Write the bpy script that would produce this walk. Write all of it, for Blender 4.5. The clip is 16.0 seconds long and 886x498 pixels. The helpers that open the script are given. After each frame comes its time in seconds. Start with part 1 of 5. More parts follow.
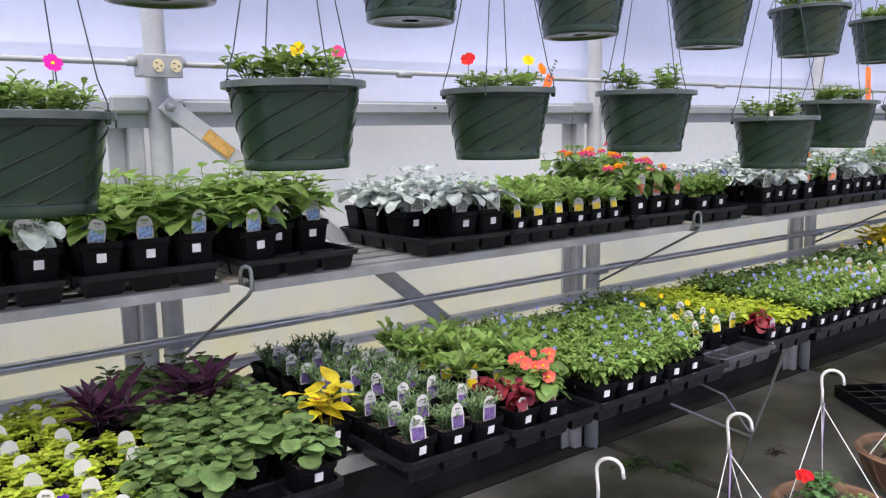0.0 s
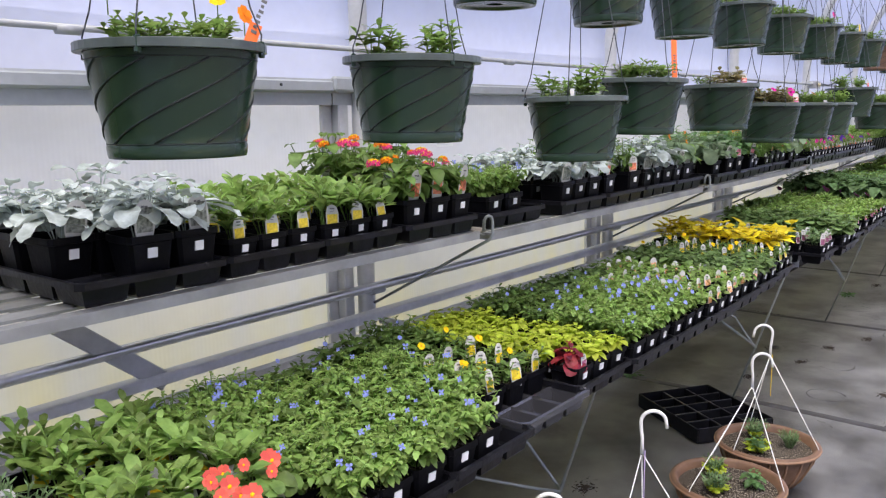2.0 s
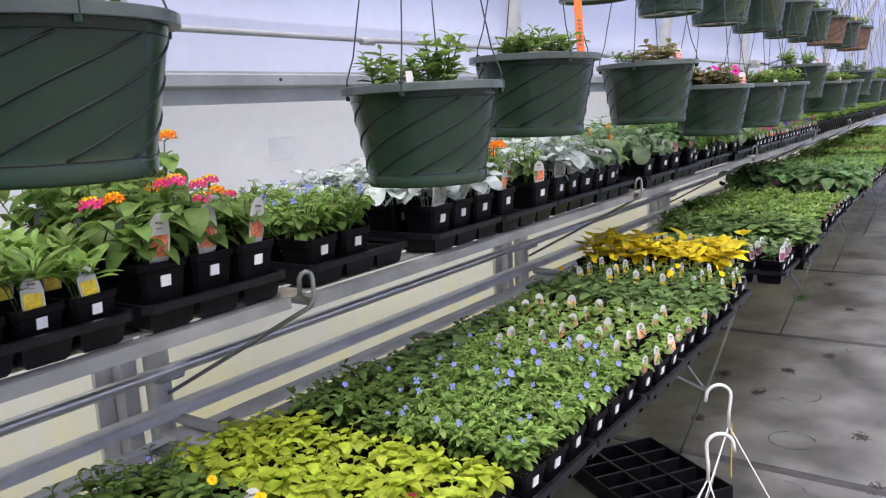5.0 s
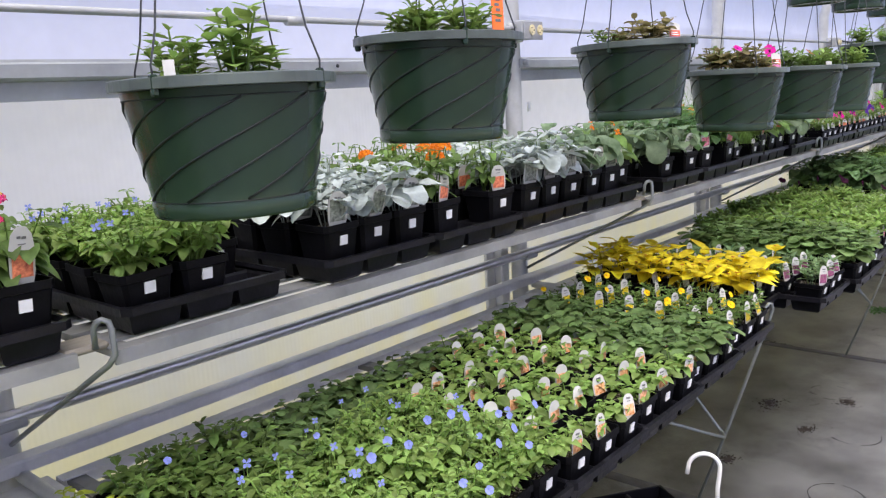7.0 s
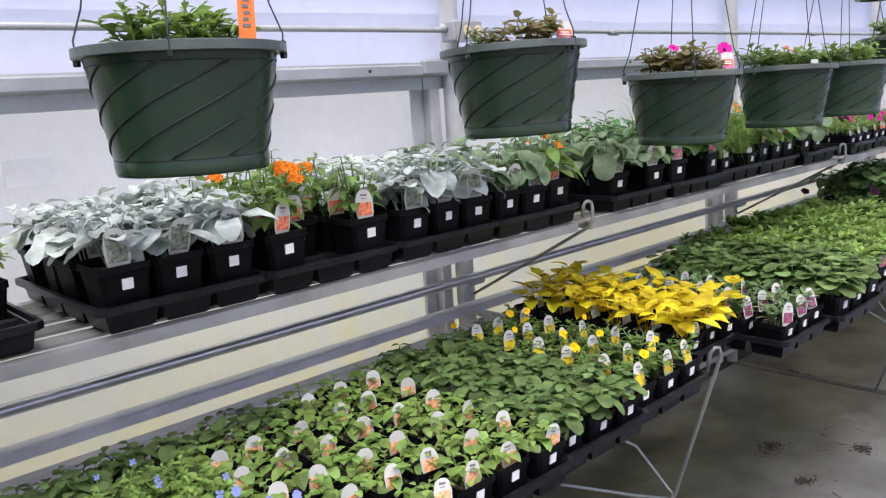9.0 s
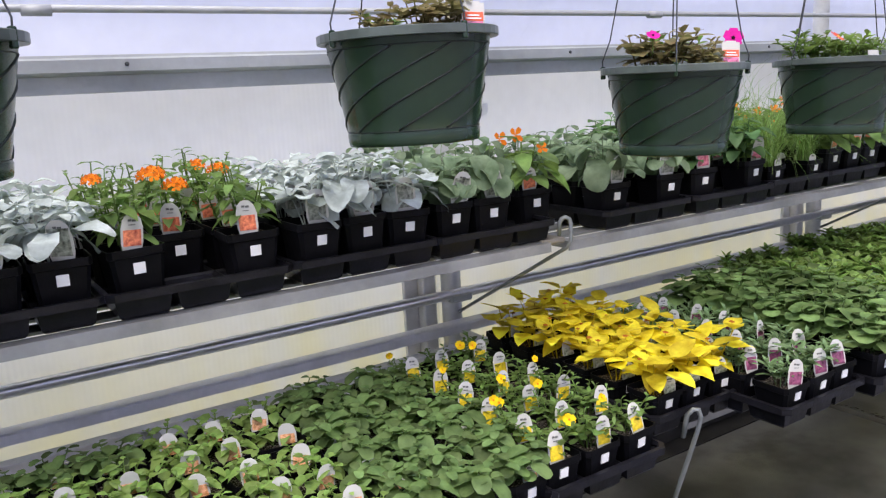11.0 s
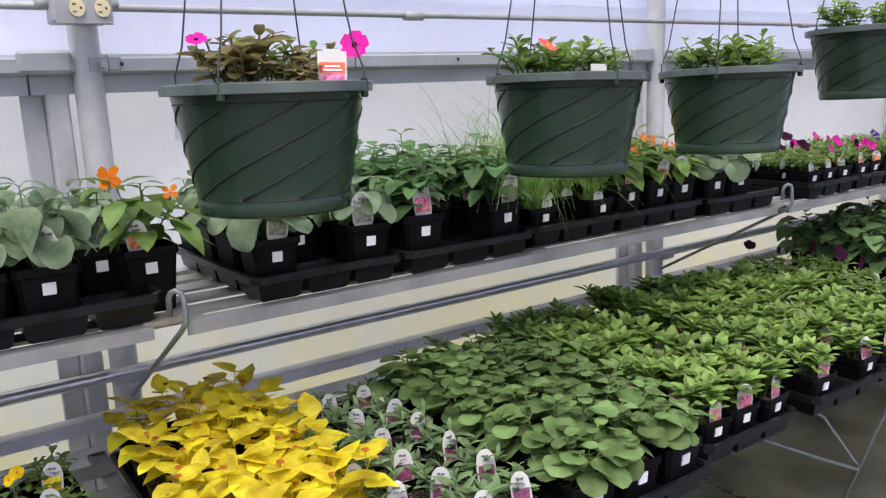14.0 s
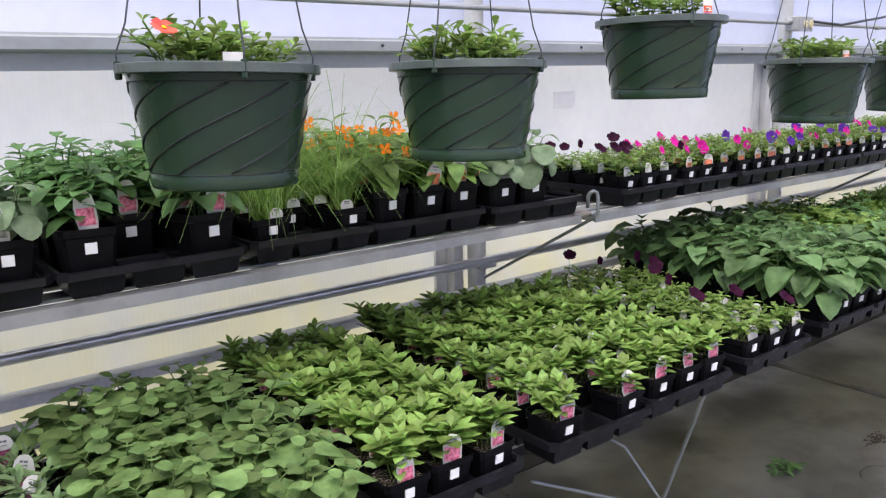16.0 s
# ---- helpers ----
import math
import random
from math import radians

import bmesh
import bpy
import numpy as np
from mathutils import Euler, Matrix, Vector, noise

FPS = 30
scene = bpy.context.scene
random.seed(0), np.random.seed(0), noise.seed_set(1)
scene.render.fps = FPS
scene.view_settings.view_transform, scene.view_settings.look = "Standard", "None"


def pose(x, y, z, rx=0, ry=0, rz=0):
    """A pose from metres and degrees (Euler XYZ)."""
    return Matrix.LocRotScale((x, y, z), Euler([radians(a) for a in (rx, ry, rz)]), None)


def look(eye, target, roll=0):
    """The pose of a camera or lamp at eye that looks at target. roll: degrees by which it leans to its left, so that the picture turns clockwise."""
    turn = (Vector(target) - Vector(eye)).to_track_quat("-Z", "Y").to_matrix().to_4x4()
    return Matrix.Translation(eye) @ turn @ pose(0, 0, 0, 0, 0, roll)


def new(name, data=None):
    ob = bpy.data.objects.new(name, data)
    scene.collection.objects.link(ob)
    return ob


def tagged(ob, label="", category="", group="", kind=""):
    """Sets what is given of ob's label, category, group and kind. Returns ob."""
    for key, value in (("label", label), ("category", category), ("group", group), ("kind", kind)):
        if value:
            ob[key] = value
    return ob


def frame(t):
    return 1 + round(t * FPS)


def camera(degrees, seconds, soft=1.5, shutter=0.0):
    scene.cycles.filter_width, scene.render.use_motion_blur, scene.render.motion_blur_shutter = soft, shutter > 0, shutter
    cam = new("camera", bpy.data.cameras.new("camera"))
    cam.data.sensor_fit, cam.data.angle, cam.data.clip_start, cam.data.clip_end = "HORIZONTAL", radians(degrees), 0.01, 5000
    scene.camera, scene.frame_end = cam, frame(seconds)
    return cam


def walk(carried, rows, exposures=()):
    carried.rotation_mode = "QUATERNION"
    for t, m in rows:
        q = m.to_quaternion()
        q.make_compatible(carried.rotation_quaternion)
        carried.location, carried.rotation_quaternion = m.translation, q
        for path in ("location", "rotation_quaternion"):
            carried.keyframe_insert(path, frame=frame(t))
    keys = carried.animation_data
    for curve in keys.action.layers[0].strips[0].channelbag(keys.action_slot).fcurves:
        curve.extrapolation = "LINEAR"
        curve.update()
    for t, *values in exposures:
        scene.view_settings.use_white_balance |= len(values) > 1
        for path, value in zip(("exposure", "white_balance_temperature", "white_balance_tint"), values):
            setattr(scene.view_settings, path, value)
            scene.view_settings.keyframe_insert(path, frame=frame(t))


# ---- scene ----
cam = camera(58.3, 16.0, soft=1.25)
SIZE = 1.148  # the plan's bay of 1.5935 is six feet in truth
METRES, EYE, TILT, LEAN, TURN = 4.4 * SIZE, 1.24 * SIZE, -8.3, 1.0, -37.16
ROWS = [
    (0.0, 0.0, 0.0, 0.0, 0.0, 0.0, -0.0),
    (0.5, -0.0006, 0.0401, 0.0058, -4.36, -0.17, 0.72),
    (1.0, 0.0031, 0.0764, 0.0097, -10.8, -0.62, 1.5),
    (1.5, 0.0213, 0.1068, 0.0137, -13.61, -1.11, 1.93),
    (2.0, 0.0482, 0.1412, 0.0197, -14.15, -1.28, 1.98),
    (2.5, 0.0572, 0.1755, 0.0247, -14.62, -1.21, 2.57),
    (3.0, 0.0634, 0.2101, 0.0317, -17.67, -1.44, 3.79),
    (3.5, 0.0854, 0.2309, 0.0333, -18.79, -1.81, 4.44),
    (6.0, 0.1921, 0.3228, 0.05, -15.69, -2.55, 4.85),
    (6.5, 0.2252, 0.3291, 0.0508, -12.12, -2.58, 4.35),
    (7.0, 0.2484, 0.343, 0.0542, -11.63, -2.73, 3.84),
    (7.5, 0.2677, 0.364, 0.0599, -11.74, -2.63, 4.07),
    (8.0, 0.2903, 0.3744, 0.061, -11.69, -2.71, 4.2),
    (8.5, 0.3318, 0.3755, 0.0617, -9.52, -2.45, 4.12),
    (9.0, 0.3579, 0.3808, 0.0615, -5.47, -2.36, 3.77),
    (11.5, 0.473, 0.4552, 0.0752, 4.61, -3.3, 1.19),
    (12.0, 0.4861, 0.4791, 0.0808, 3.01, -3.53, 0.59),
    (12.5, 0.5143, 0.4957, 0.0835, 2.87, -3.22, 0.48),
    (13.0, 0.5488, 0.5076, 0.0872, 3.73, -2.73, 0.54),
    (13.5, 0.5673, 0.5234, 0.0868, 4.19, -2.35, 0.95),
    (14.0, 0.5828, 0.5519, 0.0904, 2.16, -2.85, 1.12),
    (14.5, 0.6015, 0.5681, 0.094, 1.34, -3.26, 0.91),
    (15.0, 0.6382, 0.5731, 0.095, 1.2, -3.68, 0.44),
    (15.5, 0.6646, 0.5811, 0.0955, 1.03, -3.8, 0.24),
    (16.0, 0.681, 0.6046, 0.0988, -1.05, -3.77, 0.37),
]
walk(cam, [(t, pose(0, 0, EYE, TILT, LEAN, TURN) @ pose(METRES * x, METRES * y, METRES * z, 90 + pitch, roll, yaw)) for t, x, y, z, yaw, pitch, roll in ROWS],
     exposures=[(0.0, 1.45, 6430, 12), (3.0, 1.36, 6430, 12), (8.0, 1.50, 6430, 12), (13.0, 1.36, 6430, 12), (16.0, 1.58, 6430, 12)])

# ---- daylight: a bright overcast sky over the plastic house ----
sky_world = bpy.data.worlds.new("sky")
scene.world = sky_world
sky_world.use_nodes = True
wn, wl = sky_world.node_tree.nodes, sky_world.node_tree.links
sky = wn.new("ShaderNodeTexSky")
sky.sky_type, sky.sun_disc = "NISHITA", False
sky.sun_elevation, sky.sun_rotation = radians(70), radians(225)
sky.air_density, sky.dust_density, sky.ozone_density = 1.2, 4.0, 1.0
wl.new(sky.outputs[0], wn["Background"].inputs[0])
wn["Background"].inputs[1].default_value = 0.15
sun = new("sun", bpy.data.lights.new("sun", "SUN"))
sun.data.energy, sun.data.angle, sun.data.color = 2.1, radians(60), (1.0, 0.94, 0.86)
sun.matrix_world = look((-2.0, -2.0, 8.0), (0, 0, 0))

# ---- materials ----
def material(name, base, rough=0.6, metal=0.0, vary=0.15, scale=8.0, fine=60.0, bump=0.15, spec=0.5, random_tint=0.0, second=None, stretch=(1, 1, 1), island=0.0, subsurface=0.0):
    """A surface with patches (scale), grain (fine), fine relief and, where asked, a tint of its own for each object or island."""
    m = bpy.data.materials.new(name)
    m.use_nodes = True
    n, l = m.node_tree.nodes, m.node_tree.links
    b = n["Principled BSDF"]
    tc = n.new("ShaderNodeTexCoord")
    mp = n.new("ShaderNodeMapping")
    mp.inputs["Scale"].default_value = stretch
    l.new(tc.outputs["Object"], mp.inputs[0])
    big, small = n.new("ShaderNodeTexNoise"), n.new("ShaderNodeTexNoise")
    big.inputs["Scale"].default_value, big.inputs["Detail"].default_value = scale, 4
    small.inputs["Scale"].default_value, small.inputs["Detail"].default_value = fine, 3
    l.new(mp.outputs[0], big.inputs["Vector"])
    l.new(mp.outputs[0], small.inputs["Vector"])
    ramp = n.new("ShaderNodeValToRGB")
    dark = tuple(c * (1 - vary) for c in base)
    light = tuple(min(1, c * (1 + vary)) for c in (second or base))
    ramp.color_ramp.elements[0].position, ramp.color_ramp.elements[1].position = 0.32, 0.68
    ramp.color_ramp.elements[0].color, ramp.color_ramp.elements[1].color = (*dark, 1), (*light, 1)
    l.new(big.outputs[0], ramp.inputs[0])
    col = ramp.outputs[0]
    hs = n.new("ShaderNodeHueSaturation")
    l.new(col, hs.inputs["Color"])
    mr = n.new("ShaderNodeMapRange")
    mr.inputs[3].default_value, mr.inputs[4].default_value = 1 - vary * 0.7, 1 + vary * 0.7
    l.new(small.outputs[0], mr.inputs[0])
    val = mr.outputs[0]
    if random_tint or island:
        src = n.new("ShaderNodeObjectInfo").outputs["Random"] if random_tint else n.new("ShaderNodeNewGeometry").outputs["Random Per Island"]
        k = random_tint or island
        r2 = n.new("ShaderNodeMapRange")
        r2.inputs[3].default_value, r2.inputs[4].default_value = 1 - k, 1 + k
        l.new(src, r2.inputs[0])
        mu = n.new("ShaderNodeMath")
        mu.operation = "MULTIPLY"
        l.new(val, mu.inputs[0])
        l.new(r2.outputs[0], mu.inputs[1])
        val = mu.outputs[0]
        r3 = n.new("ShaderNodeMapRange")
        r3.inputs[3].default_value, r3.inputs[4].default_value = 0.5 - 0.03 * k, 0.5 + 0.03 * k
        l.new(src, r3.inputs[0])
        l.new(r3.outputs[0], hs.inputs["Hue"])
    l.new(val, hs.inputs["Value"])
    l.new(hs.outputs[0], b.inputs["Base Color"])
    b.inputs["Roughness"].default_value, b.inputs["Metallic"].default_value = rough, metal
    b.inputs["Specular IOR Level"].default_value = spec
    if bump:
        bp = n.new("ShaderNodeBump")
        bp.inputs["Strength"].default_value, bp.inputs["Distance"].default_value = bump, 0.004
        l.new(small.outputs[0], bp.inputs["Height"])
        l.new(bp.outputs[0], b.inputs["Normal"])
    return m


def leafy(name, base, second=None, rough=0.45, vary=0.2, island=0.35, through_light=0.42, spec=0.35):
    """A leaf: glossy skin above, light coming through the blade."""
    m = material(name, base, rough, 0, vary, 25, 160, 0.25, spec, 0, second, island=island)
    n, l = m.node_tree.nodes, m.node_tree.links
    tr = n.new("ShaderNodeBsdfTranslucent")
    mix = n.new("ShaderNodeMixShader")
    mix.inputs[0].default_value = through_light
    src = n["Principled BSDF"].inputs["Base Color"].links[0].from_socket
    l.new(src, tr.inputs[0])
    l.new(n["Principled BSDF"].outputs[0], mix.inputs[1])
    l.new(tr.outputs[0], mix.inputs[2])
    l.new(mix.outputs[0], n["Material Output"].inputs[0])
    return m


def sheeting(name, base, glow, low=None, ribs=0.0, clear=0.0):
    """Milky plastic that lets daylight through: diffuse, translucent, a little gloss; low: the tint of the dirt on its lower part."""
    m = material(name, base, 0.35, 0, 0.08, 1.1, 30, 0.1, 0.4)
    n, l = m.node_tree.nodes, m.node_tree.links
    tr = n.new("ShaderNodeBsdfTranslucent")
    mix = n.new("ShaderNodeMixShader")
    mix.inputs[0].default_value = glow
    src = n["Principled BSDF"].inputs["Base Color"].links[0].from_socket
    if low:
        tc, sep, st = n.new("ShaderNodeTexCoord"), n.new("ShaderNodeSeparateXYZ"), n.new("ShaderNodeTexNoise")
        mp = n.new("ShaderNodeMapping")
        mp.inputs["Scale"].default_value = (9, 9, 1.6)
        l.new(tc.outputs["Object"], mp.inputs[0])
        l.new(mp.outputs[0], st.inputs["Vector"])
        st.inputs["Scale"].default_value, st.inputs["Detail"].default_value = 1.0, 5
        l.new(tc.outputs["Object"], sep.inputs[0])
        r = n.new("ShaderNodeMapRange")
        r.inputs[1].default_value, r.inputs[2].default_value = 0.90, 0.40
        l.new(sep.outputs[2], r.inputs[0])
        r2 = n.new("ShaderNodeMapRange")
        r2.inputs[1].default_value, r2.inputs[2].default_value, r2.inputs[3].default_value, r2.inputs[4].default_value = 0.3, 0.7, 0.25, 1.0
        l.new(st.outputs[0], r2.inputs[0])
        mu = n.new("ShaderNodeMath")
        mu.operation = "MULTIPLY"
        l.new(r.outputs[0], mu.inputs[0])
        l.new(r2.outputs[0], mu.inputs[1])
        mc = n.new("ShaderNodeMixRGB")
        mc.inputs[2].default_value = (*low, 1)
        l.new(mu.outputs[0], mc.inputs[0])
        l.new(src, mc.inputs[1])
        src = mc.outputs[0]
        l.new(src, n["Principled BSDF"].inputs["Base Color"])
    if ribs:
        tc2, wv = n.new("ShaderNodeTexCoord"), n.new("ShaderNodeTexWave")
        wv.inputs["Scale"].default_value = ribs
        wv.bands_direction = "X"
        l.new(tc2.outputs["Object"], wv.inputs["Vector"])
        bp = n.new("ShaderNodeBump")
        bp.inputs["Strength"].default_value, bp.inputs["Distance"].default_value = 0.1, 0.002
        l.new(wv.outputs[1], bp.inputs["Height"])
        l.new(bp.outputs[0], n["Principled BSDF"].inputs["Normal"])
        l.new(bp.outputs[0], tr.inputs["Normal"])
    l.new(src, tr.inputs[0])
    l.new(n["Principled BSDF"].outputs[0], mix.inputs[1])
    l.new(tr.outputs[0], mix.inputs[2])
    l.new(mix.outputs[0], n["Material Output"].inputs[0])
    return m


M_GALV = material("galvanised_steel", (0.50, 0.51, 0.52), 0.5, 0.3, 0.12, 14, 90, 0.1)
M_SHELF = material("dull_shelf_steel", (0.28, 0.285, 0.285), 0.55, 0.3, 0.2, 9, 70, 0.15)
M_CONDUIT = material("conduit_steel", (0.36, 0.37, 0.38), 0.45, 0.35, 0.1, 10, 80, 0.08)
M_RAIL = material("weathered_aluminium_rail", (0.37, 0.39, 0.40), 0.55, 0.35, 0.15, 5, 60, 0.12)
M_PIPE = material("bright_galvanised_pipe", (0.58, 0.59, 0.61), 0.28, 0.75, 0.12, 14, 90, 0.05)
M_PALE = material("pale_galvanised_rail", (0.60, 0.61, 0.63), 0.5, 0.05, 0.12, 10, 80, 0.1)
M_WIRE = material("grey_wire", (0.25, 0.27, 0.27), 0.4, 0.6, 0.1, 20, 100, 0)
M_DARKWIRE = material("dark_basket_wire", (0.05, 0.055, 0.06), 0.4, 0.3, 0.1, 20, 100, 0)
M_WHITEWIRE = material("white_plastic_hanger", (0.72, 0.72, 0.70), 0.4, 0, 0.06, 20, 90, 0)
M_BASKET = material("dark_green_plastic", (0.016, 0.033, 0.019), 0.2, 0, 0.12, 7, 70, 0.05, 0.4, 0.12)
M_POT = material("black_plastic_pot", (0.003, 0.003, 0.004), 0.42, 0, 0.3, 30, 120, 0.15, 0.09, 0.2)
M_TRAY = material("black_plastic_tray", (0.006, 0.006, 0.008), 0.3, 0, 0.45, 25, 90, 0.2, 0.2, 0.2)
M_CLEAR = material("clear_tray", (0.03, 0.03, 0.034), 0.1, 0, 0.1, 9, 70, 0.05, 0.8)
M_SOIL = material("potting_soil", (0.045, 0.032, 0.022), 0.95, 0, 0.4, 230, 400, 1.0, 0.2, second=(0.34, 0.30, 0.24))
SOIL_RAMP = [n for n in M_SOIL.node_tree.nodes if n.type == "VALTORGB"][0].color_ramp
SOIL_RAMP.elements[0].position, SOIL_RAMP.elements[1].position = 0.5, 0.72
M_STICKER = material("white_paper_sticker", (0.82, 0.82, 0.82), 0.6, 0, 0.03, 20, 90, 0)
M_TAG = material("white_plastic_plant_tag", (0.52, 0.52, 0.49), 0.45, 0, 0.04, 20, 90, 0, 0.5, 0.05)
M_INK = material("dark_grey_print", (0.12, 0.12, 0.12), 0.5, 0, 0.1, 20, 90, 0)
M_FABRIC = material("black_ground_cloth", (0.122, 0.122, 0.130), 0.42, 0, 0.3, 3.4, 300, 0.9, 0.5, second=(0.255, 0.257, 0.27))
def stained(m, dark, scale):
    """Adds damp, dirty blotches with soft, ragged edges to a surface."""
    n, l = m.node_tree.nodes, m.node_tree.links
    b = n["Principled BSDF"]
    src = b.inputs["Base Color"].links[0].from_socket
    tc, blot, fray = n.new("ShaderNodeTexCoord"), n.new("ShaderNodeTexNoise"), n.new("ShaderNodeMapRange")
    blot.inputs["Scale"].default_value, blot.inputs["Detail"].default_value, blot.inputs["Roughness"].default_value = scale, 7, 0.62
    l.new(tc.outputs["Object"], blot.inputs["Vector"])
    fray.inputs[1].default_value, fray.inputs[2].default_value, fray.inputs[3].default_value, fray.inputs[4].default_value = 0.53, 0.66, 0.0, 0.65
    l.new(blot.outputs[0], fray.inputs[0])
    mc = n.new("ShaderNodeMixRGB")
    mc.inputs[2].default_value = (*dark, 1)
    l.new(fray.outputs[0], mc.inputs[0])
    l.new(src, mc.inputs[1])
    l.new(mc.outputs[0], b.inputs["Base Color"])


stained(M_FABRIC, (0.045, 0.043, 0.043), 2.3)
M_DIRT = material("spilled_soil", (0.045, 0.037, 0.031), 0.95, 0, 0.4, 40, 200, 0.8, 0.2)
M_FOOT = material("near_black_foot", (0.022, 0.021, 0.021), 0.7, 0, 0.5, 6, 200, 0.6, 0.3)
M_GRASS = material("lawn_outside", (0.24, 0.25, 0.09), 0.9, 0, 0.3, 0.4, 30, 0.4, 0.2, second=(0.36, 0.34, 0.15))
M_WALLFILM = sheeting("ribbed_plastic_panel", (0.72, 0.70, 0.74), 0.84, low=(0.80, 0.72, 0.42), ribs=26.0)
M_ROOF = sheeting("roof_film", (0.485, 0.51, 0.655), 0.40)
M_WOODEN = material("sawn_bench_timber", (0.30, 0.27, 0.22), 0.7, 0, 0.2, 6, 50, 0.3, stretch=(1, 6, 6))
M_BEIGE = material("ivory_socket", (0.68, 0.60, 0.36), 0.4, 0, 0.04, 20, 90, 0)
M_ORANGELABEL = material("orange_warning_sticker", (0.62, 0.36, 0.10), 0.6, 0, 0.2, 30, 120, 0.1)
M_BASKETWICKER = material("tan_moulded_basket", (0.155, 0.085, 0.05), 0.55, 0, 0.2, 20, 90, 0.3)

# ---- builders ----
def part(name, bm, mat, parent=None, label="", smooth=True):
    """Links a bmesh as one mesh object under a thing or a part."""
    me = bpy.data.meshes.new(name)
    bm.to_mesh(me)
    bm.free()
    for m in (mat if isinstance(mat, (list, tuple)) else [mat]):
        me.materials.append(m)
    if smooth:
        for p in me.polygons:
            p.use_smooth = True
    ob = new(name, me)
    ob.parent = parent
    if label:
        tagged(ob, label)
    return ob


def thing(name, label, category, group="", kind=""):
    return tagged(new(name), label, category, group, kind)


def slab(x0, y0, z0, x1, y1, z1, bevel=0.0, bm=None, idx=0):
    """A box between two corners, its edges rounded."""
    own = bmesh.new()
    bmesh.ops.create_cube(own, size=1)
    for v in own.verts:
        v.co = Vector((x0 + (v.co.x + 0.5) * (x1 - x0), y0 + (v.co.y + 0.5) * (y1 - y0), z0 + (v.co.z + 0.5) * (z1 - z0)))
    if bevel:
        bmesh.ops.bevel(own, geom=own.edges[:], offset=bevel, segments=1, affect="EDGES")
    for f in own.faces:
        f.material_index = idx
    return merge(bm, own)


def merge(bm, own):
    if bm is None:
        return own
    me = bpy.data.meshes.new("tmp")
    own.to_mesh(me)
    own.free()
    bm.from_mesh(me)
    bpy.data.meshes.remove(me)
    return bm


def tube(points, r, sides=8, bm=None, idx=0, closed=False):
    """A round bar along a line of points."""
    bm = bm or bmesh.new()
    pts = [Vector(p) for p in points]
    rings = []
    for i, p in enumerate(pts):
        a = pts[max(i - 1, 0)] if not closed else pts[i - 1]
        b = pts[min(i + 1, len(pts) - 1)] if not closed else pts[(i + 1) % len(pts)]
        d = (b - a).normalized()
        u = d.orthogonal().normalized() if not rings else None
        if u is None:
            u = (last - d * last.dot(d)).normalized()
        last = u
        w = d.cross(u)
        rr = r[i] if isinstance(r, (list, tuple)) else r
        rings.append([bm.verts.new(p + (u * math.cos(2 * math.pi * k / sides) + w * math.sin(2 * math.pi * k / sides)) * rr) for k in range(sides)])
    n = len(rings)
    for i in range(n if closed else n - 1):
        for k in range(sides):
            f = bm.faces.new((rings[i][k], rings[i][(k + 1) % sides], rings[(i + 1) % n][(k + 1) % sides], rings[(i + 1) % n][k]))
            f.material_index = idx
    if not closed:
        for ring, rev in ((rings[0], True), (rings[-1], False)):
            f = bm.faces.new(ring[::-1] if rev else ring)
            f.material_index = idx
    return bm


def lathe(profile, sides=32, bm=None, idx=0):
    """Turns a profile of (radius, height) round the z axis."""
    bm = bm or bmesh.new()
    rings = [[bm.verts.new((r * math.cos(2 * math.pi * k / sides), r * math.sin(2 * math.pi * k / sides), z)) for k in range(sides)] for r, z in profile]
    for a, b in zip(rings, rings[1:]):
        for k in range(sides):
            f = bm.faces.new((a[k], a[(k + 1) % sides], b[(k + 1) % sides], b[k]))
            f.material_index = idx
    return bm


def extrude_x(profile, x0, x1, bm=None):
    """A section of (y, z) points, closed, carried along x."""
    bm = bm or bmesh.new()
    a = [bm.verts.new((x0, y, z)) for y, z in profile]
    b = [bm.verts.new((x1, y, z)) for y, z in profile]
    n = len(profile)
    for i in range(n):
        bm.faces.new((a[i], a[(i + 1) % n], b[(i + 1) % n], b[i]))
    bm.faces.new(a[::-1])
    bm.faces.new(b)
    bmesh.ops.recalc_face_normals(bm, faces=bm.faces[:])
    return bm

# ---- the house ----
POSTS = [-2.56, -0.95, 0.658, 2.268, 3.869, 5.481, 7.10, 8.71, 10.32, 11.93, 13.54]
HOOKS = [0.672 + 1.5935 * i for i in range(-2, 9)]
POST_Y, WALL_Y = 2.055, 2.125
X0, X1, Y0 = -3.2, 13.7, -6.2
SHELF_Y0, SHELF_Y1 = 1.593, 2.02
BED_Y0, BED_Y1, BED_Z = 1.32, 1.97, 0.605


def shelf_z(x):
    """The upper shelf steps down a little from bay to bay."""
    return (0.934, 0.934, 0.934, 0.928, 0.9165, 0.912, 0.908)[max(0, min(6, int((x - HOOKS[0]) // 1.5935) + 1))]

ground = tagged(part("ground", slab(-600, -600, -0.3, 600, 600, -0.02), M_GRASS), "yellowish green lawn around the plastic house", "ground", kind="structure")
floor = tagged(part("floor", slab(X0, Y0, -0.02, X1, WALL_Y, 0.0), M_FABRIC), "worn black woven ground cloth with dirt stains", "floor", kind="structure")
# lower side wall of ribbed panels, one sheet for each bay
wall_north = thing("wall_north", "low white ribbed plastic side wall, algae-stained near the ground", "wall", kind="structure")
for a, b in zip([X0] + POSTS, POSTS + [X1]):
    part("panel", slab(a + 0.002, WALL_Y, 0.0, b - 0.002, WALL_Y + 0.012, 1.285), M_WALLFILM, wall_north, smooth=False)

